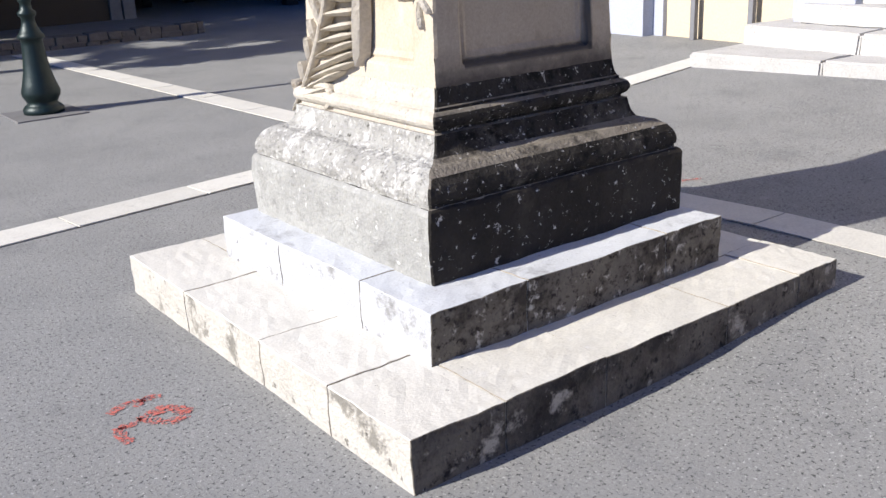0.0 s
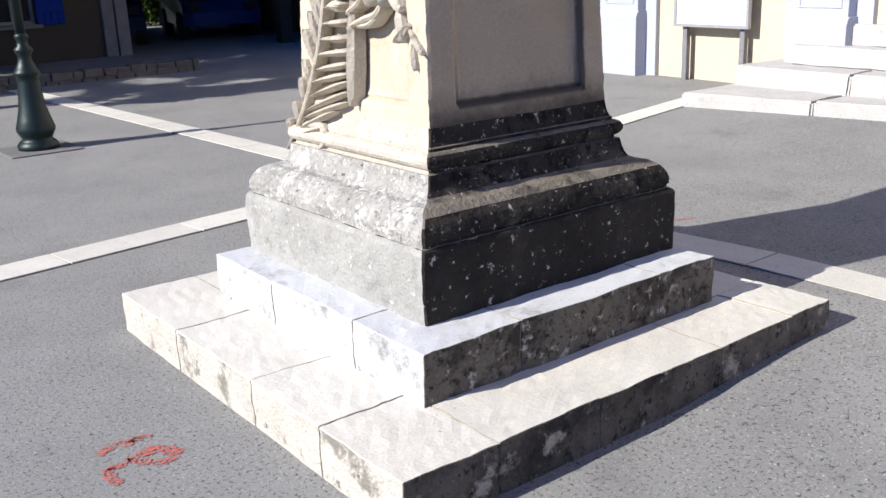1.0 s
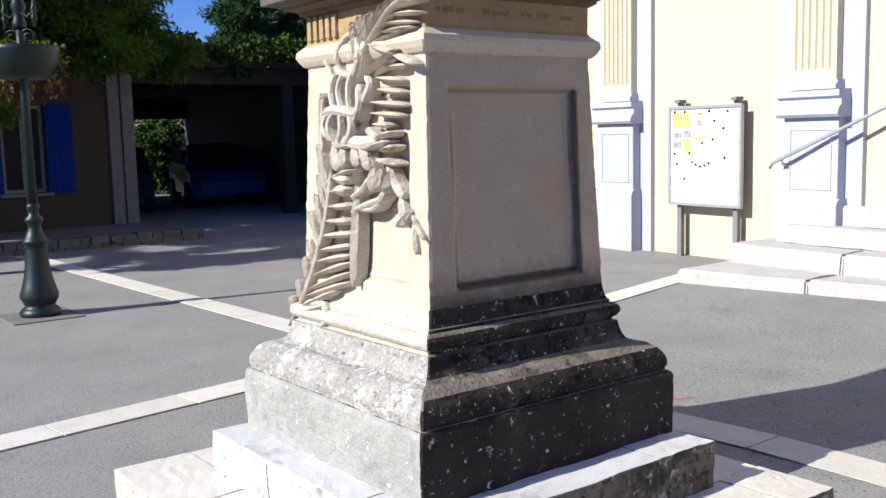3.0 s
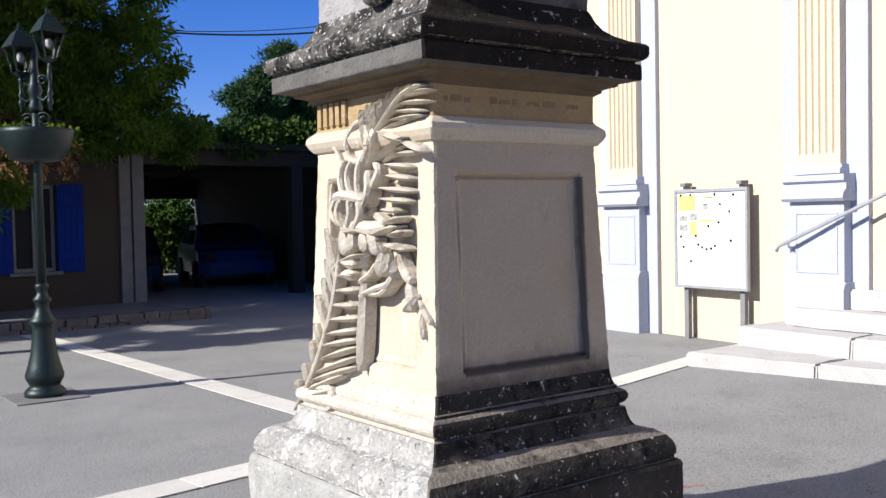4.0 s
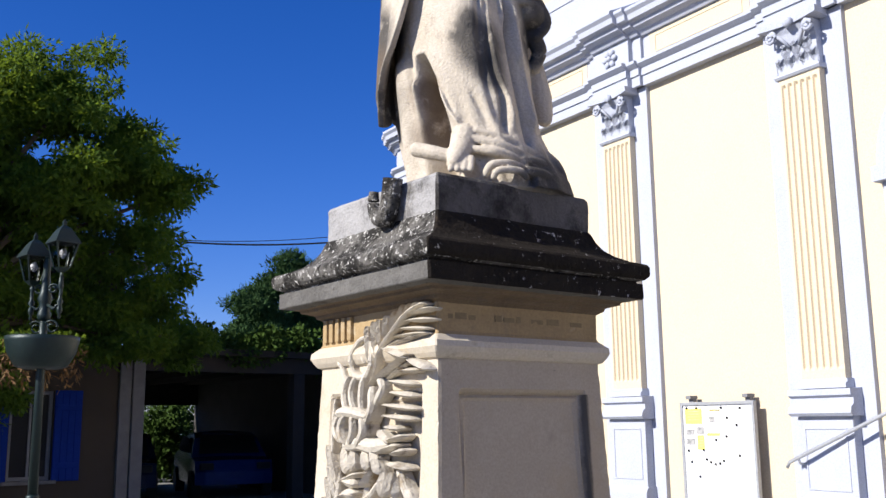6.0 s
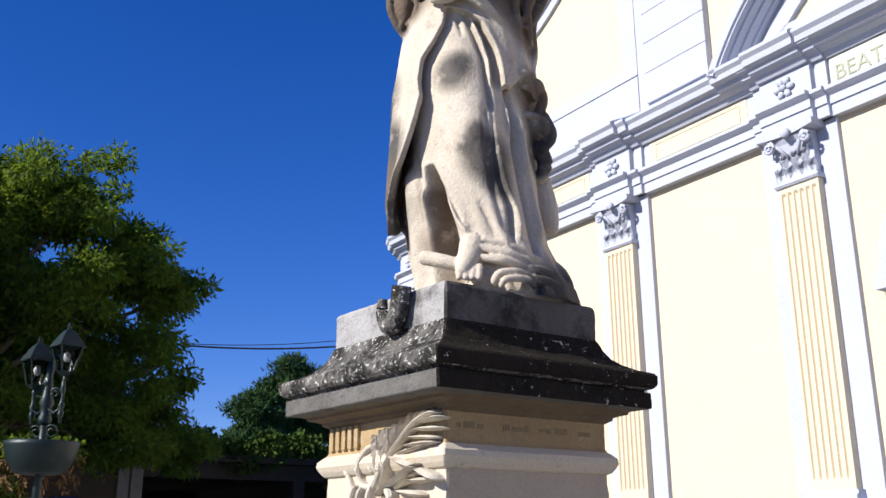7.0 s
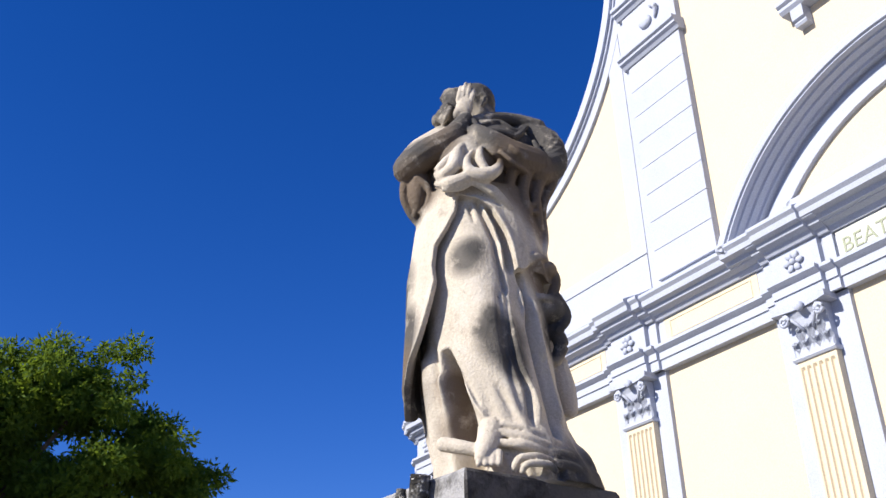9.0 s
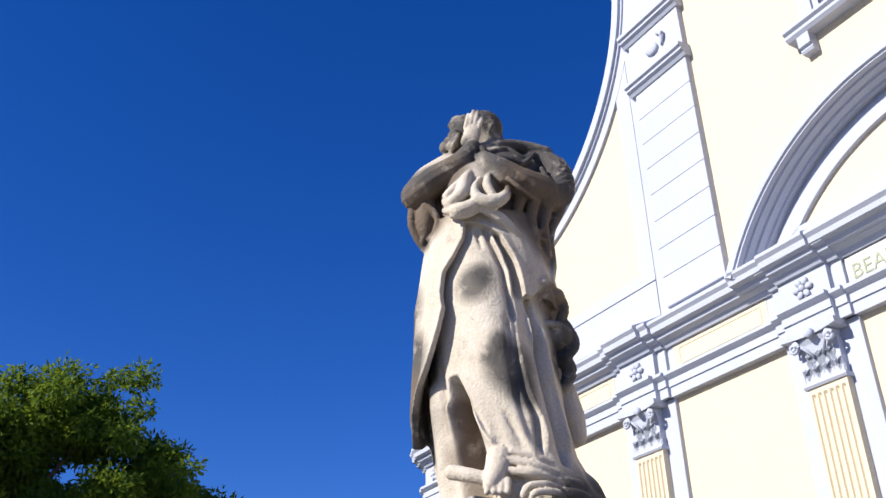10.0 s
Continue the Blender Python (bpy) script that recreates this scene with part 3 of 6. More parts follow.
# statue: one mesh, drawn from a folded gown, two sheets of mantle and soft bars, then grown into one skin
STAT_M = pose(PX, PY, 2.44, 0, 0, -37.0)     # local x to the right, y away, z from its foot
GOWN = [(0.00, 0.155, 0.325, 0.31), (0.06, 0.145, 0.315, 0.305), (0.14, 0.115, 0.29, 0.29), (0.25, 0.08, 0.275, 0.275), (0.45, 0.045, 0.275, 0.26), (0.70, 0.035, 0.270, 0.25),
        (0.95, 0.03, 0.270, 0.235), (1.15, 0.03, 0.250, 0.215), (1.28, 0.03, 0.235, 0.20), (1.40, 0.04, 0.25, 0.19), (1.55, 0.05, 0.26, 0.17),
        (1.66, 0.07, 0.24, 0.15), (1.72, 0.06, 0.17, 0.13), (1.78, 0.03, 0.09, 0.09)]      # height, middle, half width, half depth
# carved lines of the gown: course in (x, z), relief, width at the top and at the foot, squareness
FOLDS = (
    ([(-0.132, 0.542), (-0.102, 0.417), (-0.081, 0.270), (-0.068, 0.128)], -0.13, 0.018, 0.058, 4.0),
    ([(-0.150, 0.46), (-0.125, 0.28), (-0.120, 0.10)], 0.035, 0.010, 0.014, 2.0),
    ([(-0.186, 0.609), (-0.173, 0.478), (-0.166, 0.412)], -0.024, 0.009, 0.009, 2.0),
    ([(-0.138, 0.559), (-0.075, 0.423), (-0.019, 0.301), (0.025, 0.223)], 0.02, 0.01, 0.012, 2.0),
    ([(-0.112, 0.518), (-0.058, 0.414), (-0.002, 0.285)], -0.014, 0.006, 0.007, 2.0),
    ([(0.016, 1.238), (0.049, 1.130), (0.082, 1.020), (0.096, 0.888), (0.107, 0.735), (0.114, 0.587), (0.136, 0.468), (0.173, 0.363), (0.185, 0.218)], -0.034, 0.01, 0.014, 2.0),
    ([(-0.019, 1.222), (-0.006, 1.174), (0.004, 1.126)], -0.022, 0.008, 0.006, 2.0),
    ([(0.038, 1.200), (0.072, 1.102), (0.098, 1.006), (0.108, 0.887)], 0.024, 0.01, 0.008, 2.0),
    ([(0.058, 1.213), (0.105, 1.101), (0.128, 0.992), (0.136, 0.886)], -0.04, 0.012, 0.01, 2.0),
    ([(0.102, 0.785), (0.117, 0.635), (0.147, 0.467), (0.194, 0.351), (0.214, 0.239)], 0.028, 0.014, 0.02, 2.0),
    ([(0.161, 0.991), (0.188, 0.833), (0.209, 0.632), (0.242, 0.441), (0.266, 0.304), (0.284, 0.189)], -0.034, 0.012, 0.012, 2.0),
    ([(0.178, 0.820), (0.183, 0.744), (0.191, 0.670)], 0.022, 0.009, 0.008, 2.0),
    ([(0.224, 0.781), (0.248, 0.583), (0.275, 0.417), (0.301, 0.258)], 0.028, 0.014, 0.018, 2.0),
    ([(0.251, 0.535), (0.276, 0.371), (0.295, 0.236)], -0.022, 0.01, 0.01, 2.0),
    ([(0.082, 0.786), (0.087, 0.588), (0.111, 0.422), (0.154, 0.241)], -0.016, 0.01, 0.016, 2.0),
    ([(-0.216, 0.574), (-0.203, 0.409), (-0.184, 0.251), (-0.165, 0.142)], 0.024, 0.016, 0.022, 2.0),
    ([(0.064, 0.366), (0.103, 0.286), (0.131, 0.219)], -0.014, 0.01, 0.014, 2.0),
)
MANTLE_EDGE = [(-0.064, 1.255), (-0.074, 1.176), (-0.117, 1.090), (-0.162, 1.024), (-0.175, 0.924), (-0.168, 0.845), (-0.190, 0.757), (-0.214, 0.683), (-0.245, 0.599), (-0.277, 0.533)]
APRON_EDGE = [(-0.066, 1.267), (0.020, 1.235), (0.084, 1.185), (0.116, 1.117), (0.138, 1.070), (0.154, 1.015), (0.166, 0.948), (0.174, 0.890)]


def gown_at(z):
    zs = [r[0] for r in GOWN]
    return [np.interp(z, zs, [r[k] for r in GOWN]) for k in (1, 2, 3)]


def skin_grid(bm, x, y, z, closed):
    """Faces over a grid of points; closed: the columns meet."""
    nz, n = x.shape
    vs = [[bm.verts.new((x[j, i], y[j, i], z[j, i])) for i in range(n)] for j in range(nz)]
    for a, b in zip(vs, vs[1:]):
        for i in range(n if closed else n - 1):
            bm.faces.new((a[i], a[(i + 1) % n], b[(i + 1) % n], b[i]))
    if closed:
        bm.faces.new(vs[0][::-1])
        bm.faces.new(vs[-1])


def robe(bm):
    """The long gown: an oval body with the carved folds pressed into or out of it."""
    nz, n = 330, 300
    z, phi = np.meshgrid(np.linspace(0, 1.78, nz), np.linspace(-math.pi, math.pi, n, endpoint=False), indexing="ij")
    cx, rx, ry = gown_at(z)
    d = 0.055 * np.exp(-((phi - 0.05) / 0.36) ** 2 - ((z - 0.64) / 0.22) ** 2) + 0.035 * np.exp(-((phi + 0.15) / 0.42) ** 2 - ((z - 0.98) / 0.26) ** 2)
    d += 0.03 * np.exp(-((phi - 0.25) / 0.25) ** 2 - ((z - 0.3) / 0.2) ** 2)
    d += np.where(np.abs(phi) > 1.7, 0.018 * np.sin(phi * 15 + 2 * np.sin(z * 3)), 0)
    d += 0.006 * np.sin(phi * 23 + 3 * np.sin(z * 4 + phi * 3)) * np.exp(-((z - 0.12) / 0.2) ** 2)
    x, front = cx + rx * np.sin(phi), np.abs(phi) < 1.75
    for course, h, w0, w1, square in FOLDS:
        zs, xs = [p[1] for p in course][::-1], [p[0] for p in course][::-1]
        lo, hi = zs[0], zs[-1]
        c = np.interp(z, zs, xs)
        f = np.clip((hi - z) / (hi - lo), 0, 1)
        w = w0 + (w1 - w0) * f
        fade = np.clip((hi + 0.02 - z) / 0.05, 0, 1) * (1 if lo < 0.2 else np.clip((z - lo + 0.02) / 0.06, 0, 1))
        d = d + np.where(front, h * fade * np.exp(-np.abs((x - c) / w) ** square), 0)
    skin_grid(bm, cx + (rx + d) * np.sin(phi), -(ry + d) * np.cos(phi), z, True)


def mantle(bm, edge, far, z0, z1, lift, thick, waves):
    """A sheet of cloth round the gown, from its edge in front to the angle far; lift: its gap from the gown at foot and top."""
    nz, n = 190, 90
    zs, xs = [p[1] for p in edge][::-1], [p[0] for p in edge][::-1]
    z = np.linspace(z0, z1, nz)[:, None]
    cx, rx, ry = gown_at(z)
    up = (z - z0) / (z1 - z0)
    gap = lift[0] + (lift[1] - lift[0]) * up
    start = np.arcsin(np.clip((np.interp(z, zs, xs) - cx) / (rx + gap), -0.985, 0.985))
    if zs[0] > z0 + 0.05:       # below its front edge the sheet only hangs behind
        start = np.where(z < zs[0], start + np.sign(far) * np.clip((zs[0] - z) / 0.25, 0, 1) * 0.5, start)
    f = np.linspace(0, 1, n)[None, :]
    phi = start + (far - start) * f
    wave = waves * np.sin(phi * 17 + 2.2 * np.sin(z * 5)) * (1.1 - up) * np.clip(f * 6, 0, 1) + 0.012 * np.exp(-(f / 0.05) ** 2)
    zz = z + 0.035 * np.sin(phi * 9) * np.exp(-up * 9) + 0 * f
    rows_ = []
    for o in (wave + gap, wave + gap - thick):
        rows_.append((cx + (rx + o) * np.sin(phi), -(ry + o) * np.cos(phi)))
    x = np.concatenate([rows_[0][0], rows_[1][0][:, ::-1]], 1)
    y = np.concatenate([rows_[0][1], rows_[1][1][:, ::-1]], 1)
    skin_grid(bm, x, y, np.concatenate([zz, zz[:, ::-1]], 1), True)


def egg(bm, c, r, turn=(0, 0, 0), sub=3):
    v_ = bmesh.ops.create_icosphere(bm, subdivisions=sub, radius=1.0)["verts"]
    e = Euler([radians(a) for a in turn]).to_matrix()
    for v in v_:
        v.co = Vector(c) + e @ Vector((v.co.x * r[0], v.co.y * r[1], v.co.z * r[2]))


def limb(bm, pts, rs):
    """A soft bar with round ends."""
    ps = [Vector(p) for p in pts]
    fine, fr = [], []
    for i in range(len(ps) - 1):
        for k in range(6):
            f = k / 6
            p0, p3 = ps[max(i - 1, 0)], ps[min(i + 2, len(ps) - 1)]
            q = 0.5 * (2 * ps[i] + (ps[i + 1] - p0) * f + (2 * p0 - 5 * ps[i] + 4 * ps[i + 1] - p3) * f * f + (3 * ps[i] - p0 - 3 * ps[i + 1] + p3) * f ** 3)
            fine.append(q)
            fr.append(rs[i] + (rs[i + 1] - rs[i]) * f)
    fine.append(ps[-1])
    fr.append(rs[-1])
    tube(fine, fr, 12, bm)
    egg(bm, fine[0], (fr[0],) * 3, sub=2)
    egg(bm, fine[-1], (fr[-1],) * 3, sub=2)


def statue_mesh():
    bm = bmesh.new()
    # head turned aside and raised, with beard, brow and ear
    egg(bm, (0.044, 0.03, 1.936), (0.098, 0.1, 0.100), (0, -12, 0))
    egg(bm, (-0.076, 0.00, 1.923), (0.045, 0.055, 0.062), (0, -15, 0))
    egg(bm, (-0.094, -0.01, 1.862), (0.04, 0.05, 0.05), (0, 20, 0))
    egg(bm, (-0.037, 0.00, 1.915), (0.072, 0.074, 0.086), (0, -25, 0))
    egg(bm, (-0.106, -0.01, 1.829), (0.05, 0.05, 0.045), (0, 30, 0))
    egg(bm, (-0.142, -0.01, 1.811), (0.032, 0.04, 0.032), (0, 0, 0))
    limb(bm, [(-0.074, -0.02, 1.980), (-0.099, -0.02, 1.964), (-0.120, -0.01, 1.938)], [0.014, 0.015, 0.012])
    limb(bm, [(-0.058, -0.06, 1.949), (-0.085, -0.04, 1.965), (-0.102, -0.02, 1.974)], [0.012, 0.012, 0.01])
    limb(bm, [(-0.093, -0.05, 1.874), (-0.121, -0.03, 1.876)], [0.013, 0.01])
    limb(bm, [(-0.077, -0.06, 1.846), (-0.100, -0.06, 1.799), (-0.117, -0.04, 1.766)], [0.012, 0.013, 0.007])
    limb(bm, [(-0.088, -0.05, 1.844), (-0.111, -0.05, 1.799), (-0.126, -0.04, 1.775)], [0.012, 0.013, 0.007])
    limb(bm, [(-0.099, -0.05, 1.842), (-0.122, -0.05, 1.798), (-0.134, -0.03, 1.784)], [0.012, 0.013, 0.007])
    limb(bm, [(-0.110, -0.04, 1.840), (-0.133, -0.04, 1.798), (-0.142, -0.02, 1.793)], [0.012, 0.013, 0.007])
    limb(bm, [(-0.121, -0.04, 1.838), (-0.144, -0.03, 1.797), (-0.150, -0.01, 1.803)], [0.012, 0.013, 0.007])
    limb(bm, [(-0.132, -0.03, 1.836), (-0.155, -0.02, 1.797), (-0.158, -0.00, 1.812)], [0.012, 0.013, 0.007])
    limb(bm, [(0.073, -0.07, 1.919), (0.089, -0.07, 1.912), (0.090, -0.07, 1.886), (0.073, -0.07, 1.857)], [0.008, 0.01, 0.01, 0.008])
    limb(bm, [(0.066, -0.02, 2.008), (0.079, -0.06, 1.930), (0.082, -0.05, 1.873)], [0.01, 0.012, 0.01])
    limb(bm, [(0.074, -0.02, 1.994), (0.087, -0.04, 1.922), (0.087, -0.04, 1.870)], [0.01, 0.012, 0.01])
    limb(bm, [(0.081, -0.02, 1.980), (0.095, -0.03, 1.913), (0.093, -0.02, 1.866)], [0.01, 0.012, 0.01])
    limb(bm, [(0.089, -0.02, 1.966), (0.103, -0.02, 1.905), (0.098, -0.01, 1.862)], [0.01, 0.012, 0.01])
    limb(bm, [(0.097, -0.02, 1.952), (0.111, -0.01, 1.896), (0.104, 0.01, 1.859)], [0.01, 0.012, 0.01])
    limb(bm, [(0.104, -0.02, 1.938), (0.119, 0.00, 1.888), (0.109, 0.02, 1.855)], [0.01, 0.012, 0.01])
    limb(bm, [(0.112, -0.02, 1.924), (0.127, 0.02, 1.879), (0.115, 0.03, 1.851)], [0.01, 0.012, 0.01])
    limb(bm, [(0.058, 0.02, 1.824), (0.034, 0.02, 1.899)], [0.085, 0.08])
    # open palm against the cheek
    egg(bm, (-0.016, -0.14, 1.789), (0.042, 0.022, 0.06), (0, 8, 0))
    egg(bm, (-0.047, -0.14, 1.757), (0.022, 0.02, 0.036), (0, 10, 0))
    limb(bm, [(-0.044, -0.14, 1.829), (-0.036, -0.14, 1.872), (-0.028, -0.12, 1.923)], [0.0125, 0.012, 0.009])
    limb(bm, [(-0.023, -0.14, 1.841), (-0.013, -0.14, 1.888), (-0.003, -0.12, 1.943)], [0.0125, 0.012, 0.009])
    limb(bm, [(-0.001, -0.14, 1.840), (0.008, -0.14, 1.885), (0.019, -0.12, 1.938)], [0.0125, 0.012, 0.009])
    limb(bm, [(0.017, -0.14, 1.820), (0.026, -0.14, 1.859), (0.036, -0.12, 1.907)], [0.0125, 0.012, 0.009])
    # arms bent up before the breast
    limb(bm, [(-0.115, 0.03, 1.712), (-0.218, -0.03, 1.606), (-0.279, -0.09, 1.498)], [0.085, 0.08, 0.07])
    limb(bm, [(-0.284, -0.10, 1.483), (-0.188, -0.16, 1.532), (-0.082, -0.19, 1.591), (-0.011, -0.15, 1.714)], [0.072, 0.068, 0.054, 0.036])
    limb(bm, [(0.257, 0.04, 1.730), (0.362, 0.00, 1.653), (0.380, -0.05, 1.513), (0.304, -0.12, 1.435)], [0.088, 0.084, 0.072, 0.07])
    limb(bm, [(0.292, -0.14, 1.465), (0.193, -0.20, 1.467), (0.099, -0.23, 1.524), (0.031, -0.20, 1.608)], [0.075, 0.076, 0.06, 0.04])
    # collar and folds of the mantle over the shoulder
    limb(bm, [(-0.001, -0.12, 1.715), (0.103, -0.08, 1.765), (0.227, -0.03, 1.782), (0.327, 0.00, 1.752)], [0.026, 0.03, 0.034, 0.05])
    limb(bm, [(0.050, -0.15, 1.673), (0.140, -0.12, 1.716), (0.216, -0.11, 1.668), (0.256, -0.07, 1.720)], [0.012, 0.014, 0.013, 0.01])
    limb(bm, [(0.038, -0.18, 1.634), (0.146, -0.17, 1.624), (0.214, -0.14, 1.616), (0.276, -0.06, 1.726)], [0.014, 0.016, 0.014, 0.01])
    limb(bm, [(0.025, -0.17, 1.692), (0.046, -0.21, 1.597), (0.028, -0.24, 1.525), (0.015, -0.25, 1.471)], [0.013, 0.015, 0.013, 0.01])
    limb(bm, [(-0.023, -0.17, 1.675), (0.005, -0.21, 1.602), (0.013, -0.23, 1.529)], [0.013, 0.013, 0.01])
    limb(bm, [(0.149, -0.27, 1.500), (0.209, -0.27, 1.448), (0.254, -0.20, 1.407)], [0.01, 0.013, 0.01])
    limb(bm, [(0.133, -0.28, 1.444), (0.186, -0.27, 1.395), (0.245, -0.20, 1.387)], [0.01, 0.012, 0.01])
    limb(bm, [(0.336, -0.03, 1.686), (0.390, -0.06, 1.584), (0.410, -0.07, 1.493)], [0.03, 0.034, 0.03])
    limb(bm, [(0.301, -0.09, 1.615), (0.333, -0.12, 1.485), (0.313, -0.13, 1.398)], [0.014, 0.018, 0.014])
    # sleeves hanging from the elbows
    egg(bm, (-0.235, -0.05, 1.385), (0.060, 0.095, 0.13), (0, 0, 0))
    limb(bm, [(-0.293, -0.08, 1.444), (-0.306, -0.08, 1.354), (-0.277, -0.06, 1.276), (-0.240, -0.05, 1.213)], [0.026, 0.02, 0.02, 0.012])
    limb(bm, [(-0.242, -0.13, 1.408), (-0.196, -0.14, 1.364), (-0.188, -0.13, 1.299), (-0.225, -0.09, 1.257)], [0.02, 0.015, 0.014, 0.012])
    limb(bm, [(-0.269, -0.10, 1.409), (-0.244, -0.10, 1.325), (-0.257, -0.07, 1.255)], [0.014, 0.012, 0.01])
    egg(bm, (0.235, -0.04, 1.393), (0.11, 0.115, 0.15), (0, 0, 0))
    limb(bm, [(0.390, -0.05, 1.475), (0.363, -0.07, 1.385), (0.322, -0.08, 1.291), (0.314, -0.06, 1.210)], [0.03, 0.024, 0.022, 0.016])
    limb(bm, [(0.320, -0.12, 1.410), (0.287, -0.13, 1.310), (0.292, -0.11, 1.226), (0.299, -0.08, 1.156)], [0.03, 0.024, 0.022, 0.016])
    limb(bm, [(0.247, -0.17, 1.394), (0.230, -0.16, 1.306), (0.244, -0.14, 1.211)], [0.03, 0.024, 0.022])
    limb(bm, [(0.189, -0.20, 1.401), (0.168, -0.17, 1.326), (0.194, -0.16, 1.215)], [0.03, 0.024, 0.022])
    limb(bm, [(0.278, -0.14, 1.267), (0.250, -0.14, 1.228), (0.280, -0.13, 1.218)], [0.01, 0.012, 0.01])
    # looped cloth and knot above the waist
    egg(bm, (-0.002, -0.17, 1.467), (0.14, 0.092, 0.14), (0, 0, 0))
    limb(bm, [(-0.023, -0.23, 1.531), (-0.055, -0.27, 1.458), (-0.072, -0.28, 1.382), (-0.118, -0.27, 1.346), (-0.153, -0.25, 1.360)], [0.010, 0.026, 0.032, 0.024, 0.008])
    limb(bm, [(-0.044, -0.23, 1.511), (-0.096, -0.26, 1.431), (-0.142, -0.25, 1.371), (-0.119, -0.26, 1.323), (-0.050, -0.27, 1.326)], [0.008, 0.020, 0.024, 0.020, 0.010])
    limb(bm, [(-0.116, -0.23, 1.436), (-0.135, -0.23, 1.404)], [0.016, 0.012])
    limb(bm, [(0.010, -0.26, 1.465), (-0.017, -0.28, 1.406), (-0.005, -0.29, 1.343), (0.058, -0.29, 1.320), (0.114, -0.28, 1.357), (0.131, -0.24, 1.431)], [0.008, 0.018, 0.028, 0.034, 0.026, 0.008])
    limb(bm, [(0.051, -0.26, 1.487), (0.038, -0.28, 1.418), (0.060, -0.29, 1.358)], [0.008, 0.022, 0.018])
    limb(bm, [(0.062, -0.26, 1.496), (0.109, -0.26, 1.455), (0.146, -0.23, 1.422)], [0.008, 0.020, 0.010])
    limb(bm, [(-0.154, -0.23, 1.322), (-0.090, -0.27, 1.296), (-0.025, -0.28, 1.316), (0.000, -0.27, 1.341)], [0.012, 0.034, 0.030, 0.010])
    limb(bm, [(-0.120, -0.26, 1.274), (-0.059, -0.27, 1.269), (0.003, -0.27, 1.298)], [0.012, 0.014, 0.01])
    limb(bm, [(0.003, -0.27, 1.298), (0.088, -0.25, 1.264), (0.159, -0.21, 1.202)], [0.012, 0.026, 0.018])
    # folds gathered at the hip and the mantle's ends behind it
    limb(bm, [(0.194, -0.19, 0.972), (0.250, -0.17, 0.975), (0.294, -0.14, 0.978)], [0.02, 0.028, 0.022])
    egg(bm, (0.304, -0.07, 0.952), (0.055, 0.08, 0.045), (0, 0, 0))
    limb(bm, [(0.310, -0.05, 1.215), (0.313, -0.06, 1.124), (0.294, -0.08, 1.030)], [0.026, 0.024, 0.026])
    limb(bm, [(0.322, -0.08, 0.974), (0.349, -0.07, 0.910), (0.325, -0.06, 0.835)], [0.022, 0.024, 0.024])
    egg(bm, (0.311, -0.03, 0.788), (0.075, 0.09, 0.065), (0, 15, 0))
    limb(bm, [(0.349, -0.06, 0.834), (0.382, -0.04, 0.755), (0.344, -0.04, 0.694)], [0.024, 0.028, 0.022])
    limb(bm, [(0.246, -0.13, 0.814), (0.306, -0.12, 0.806), (0.355, -0.08, 0.786)], [0.014, 0.018, 0.014])
    limb(bm, [(0.330, -0.02, 0.708), (0.357, 0.00, 0.644), (0.332, 0.00, 0.576)], [0.034, 0.034, 0.024])
    limb(bm, [(0.337, 0.05, 0.582), (0.363, 0.06, 0.459), (0.377, 0.06, 0.373)], [0.045, 0.05, 0.035])
    # foot, hem and crumpled cloth on the block
    limb(bm, [(-0.149, -0.25, 0.155), (-0.075, -0.29, 0.129), (-0.006, -0.30, 0.107)], [0.03, 0.028, 0.026])
    limb(bm, [(0.034, -0.26, 0.199), (0.010, -0.32, 0.118), (-0.013, -0.36, 0.070)], [0.055, 0.042, 0.026])
    limb(bm, [(-0.008, -0.34, 0.092), (-0.023, -0.38, 0.042)], [0.017, 0.012])
    limb(bm, [(0.013, -0.34, 0.092), (0.002, -0.38, 0.041)], [0.017, 0.012])
    limb(bm, [(0.033, -0.34, 0.091), (0.026, -0.38, 0.041)], [0.017, 0.012])
    limb(bm, [(0.054, -0.34, 0.091), (0.050, -0.38, 0.040)], [0.017, 0.012])
    limb(bm, [(0.077, -0.29, 0.215), (0.182, -0.28, 0.187), (0.280, -0.21, 0.156), (0.333, -0.14, 0.142)], [0.014, 0.018, 0.018, 0.016])
    limb(bm, [(0.064, -0.30, 0.180), (0.168, -0.30, 0.153), (0.265, -0.24, 0.125), (0.314, -0.18, 0.114)], [0.016, 0.02, 0.018, 0.016])
    limb(bm, [(0.041, -0.31, 0.141), (0.144, -0.32, 0.123), (0.240, -0.27, 0.104)], [0.014, 0.02, 0.016])
    limb(bm, [(0.106, -0.35, 0.029), (0.128, -0.36, 0.062), (0.191, -0.34, 0.073), (0.245, -0.30, 0.067)], [0.014, 0.016, 0.017, 0.014])
    limb(bm, [(0.134, -0.37, 0.015), (0.156, -0.38, 0.037), (0.229, -0.35, 0.042), (0.259, -0.33, 0.021)], [0.012, 0.014, 0.015, 0.012])
    limb(bm, [(0.241, -0.26, 0.107), (0.319, -0.20, 0.100), (0.366, -0.14, 0.075)], [0.026, 0.03, 0.024])
    limb(bm, [(0.327, -0.08, 0.185), (0.388, -0.08, 0.130), (0.420, -0.08, 0.078)], [0.035, 0.035, 0.026])
    limb(bm, [(0.267, -0.28, 0.059), (0.322, -0.24, 0.055), (0.367, -0.20, 0.039)], [0.02, 0.024, 0.02])
    egg(bm, (0.08, -0.05, -0.005), (0.34, 0.29, 0.03))
    robe(bm)
    mantle(bm, MANTLE_EDGE, -2.5, 0.36, 1.33, (0.085, 0.035), 0.028, 0.012)
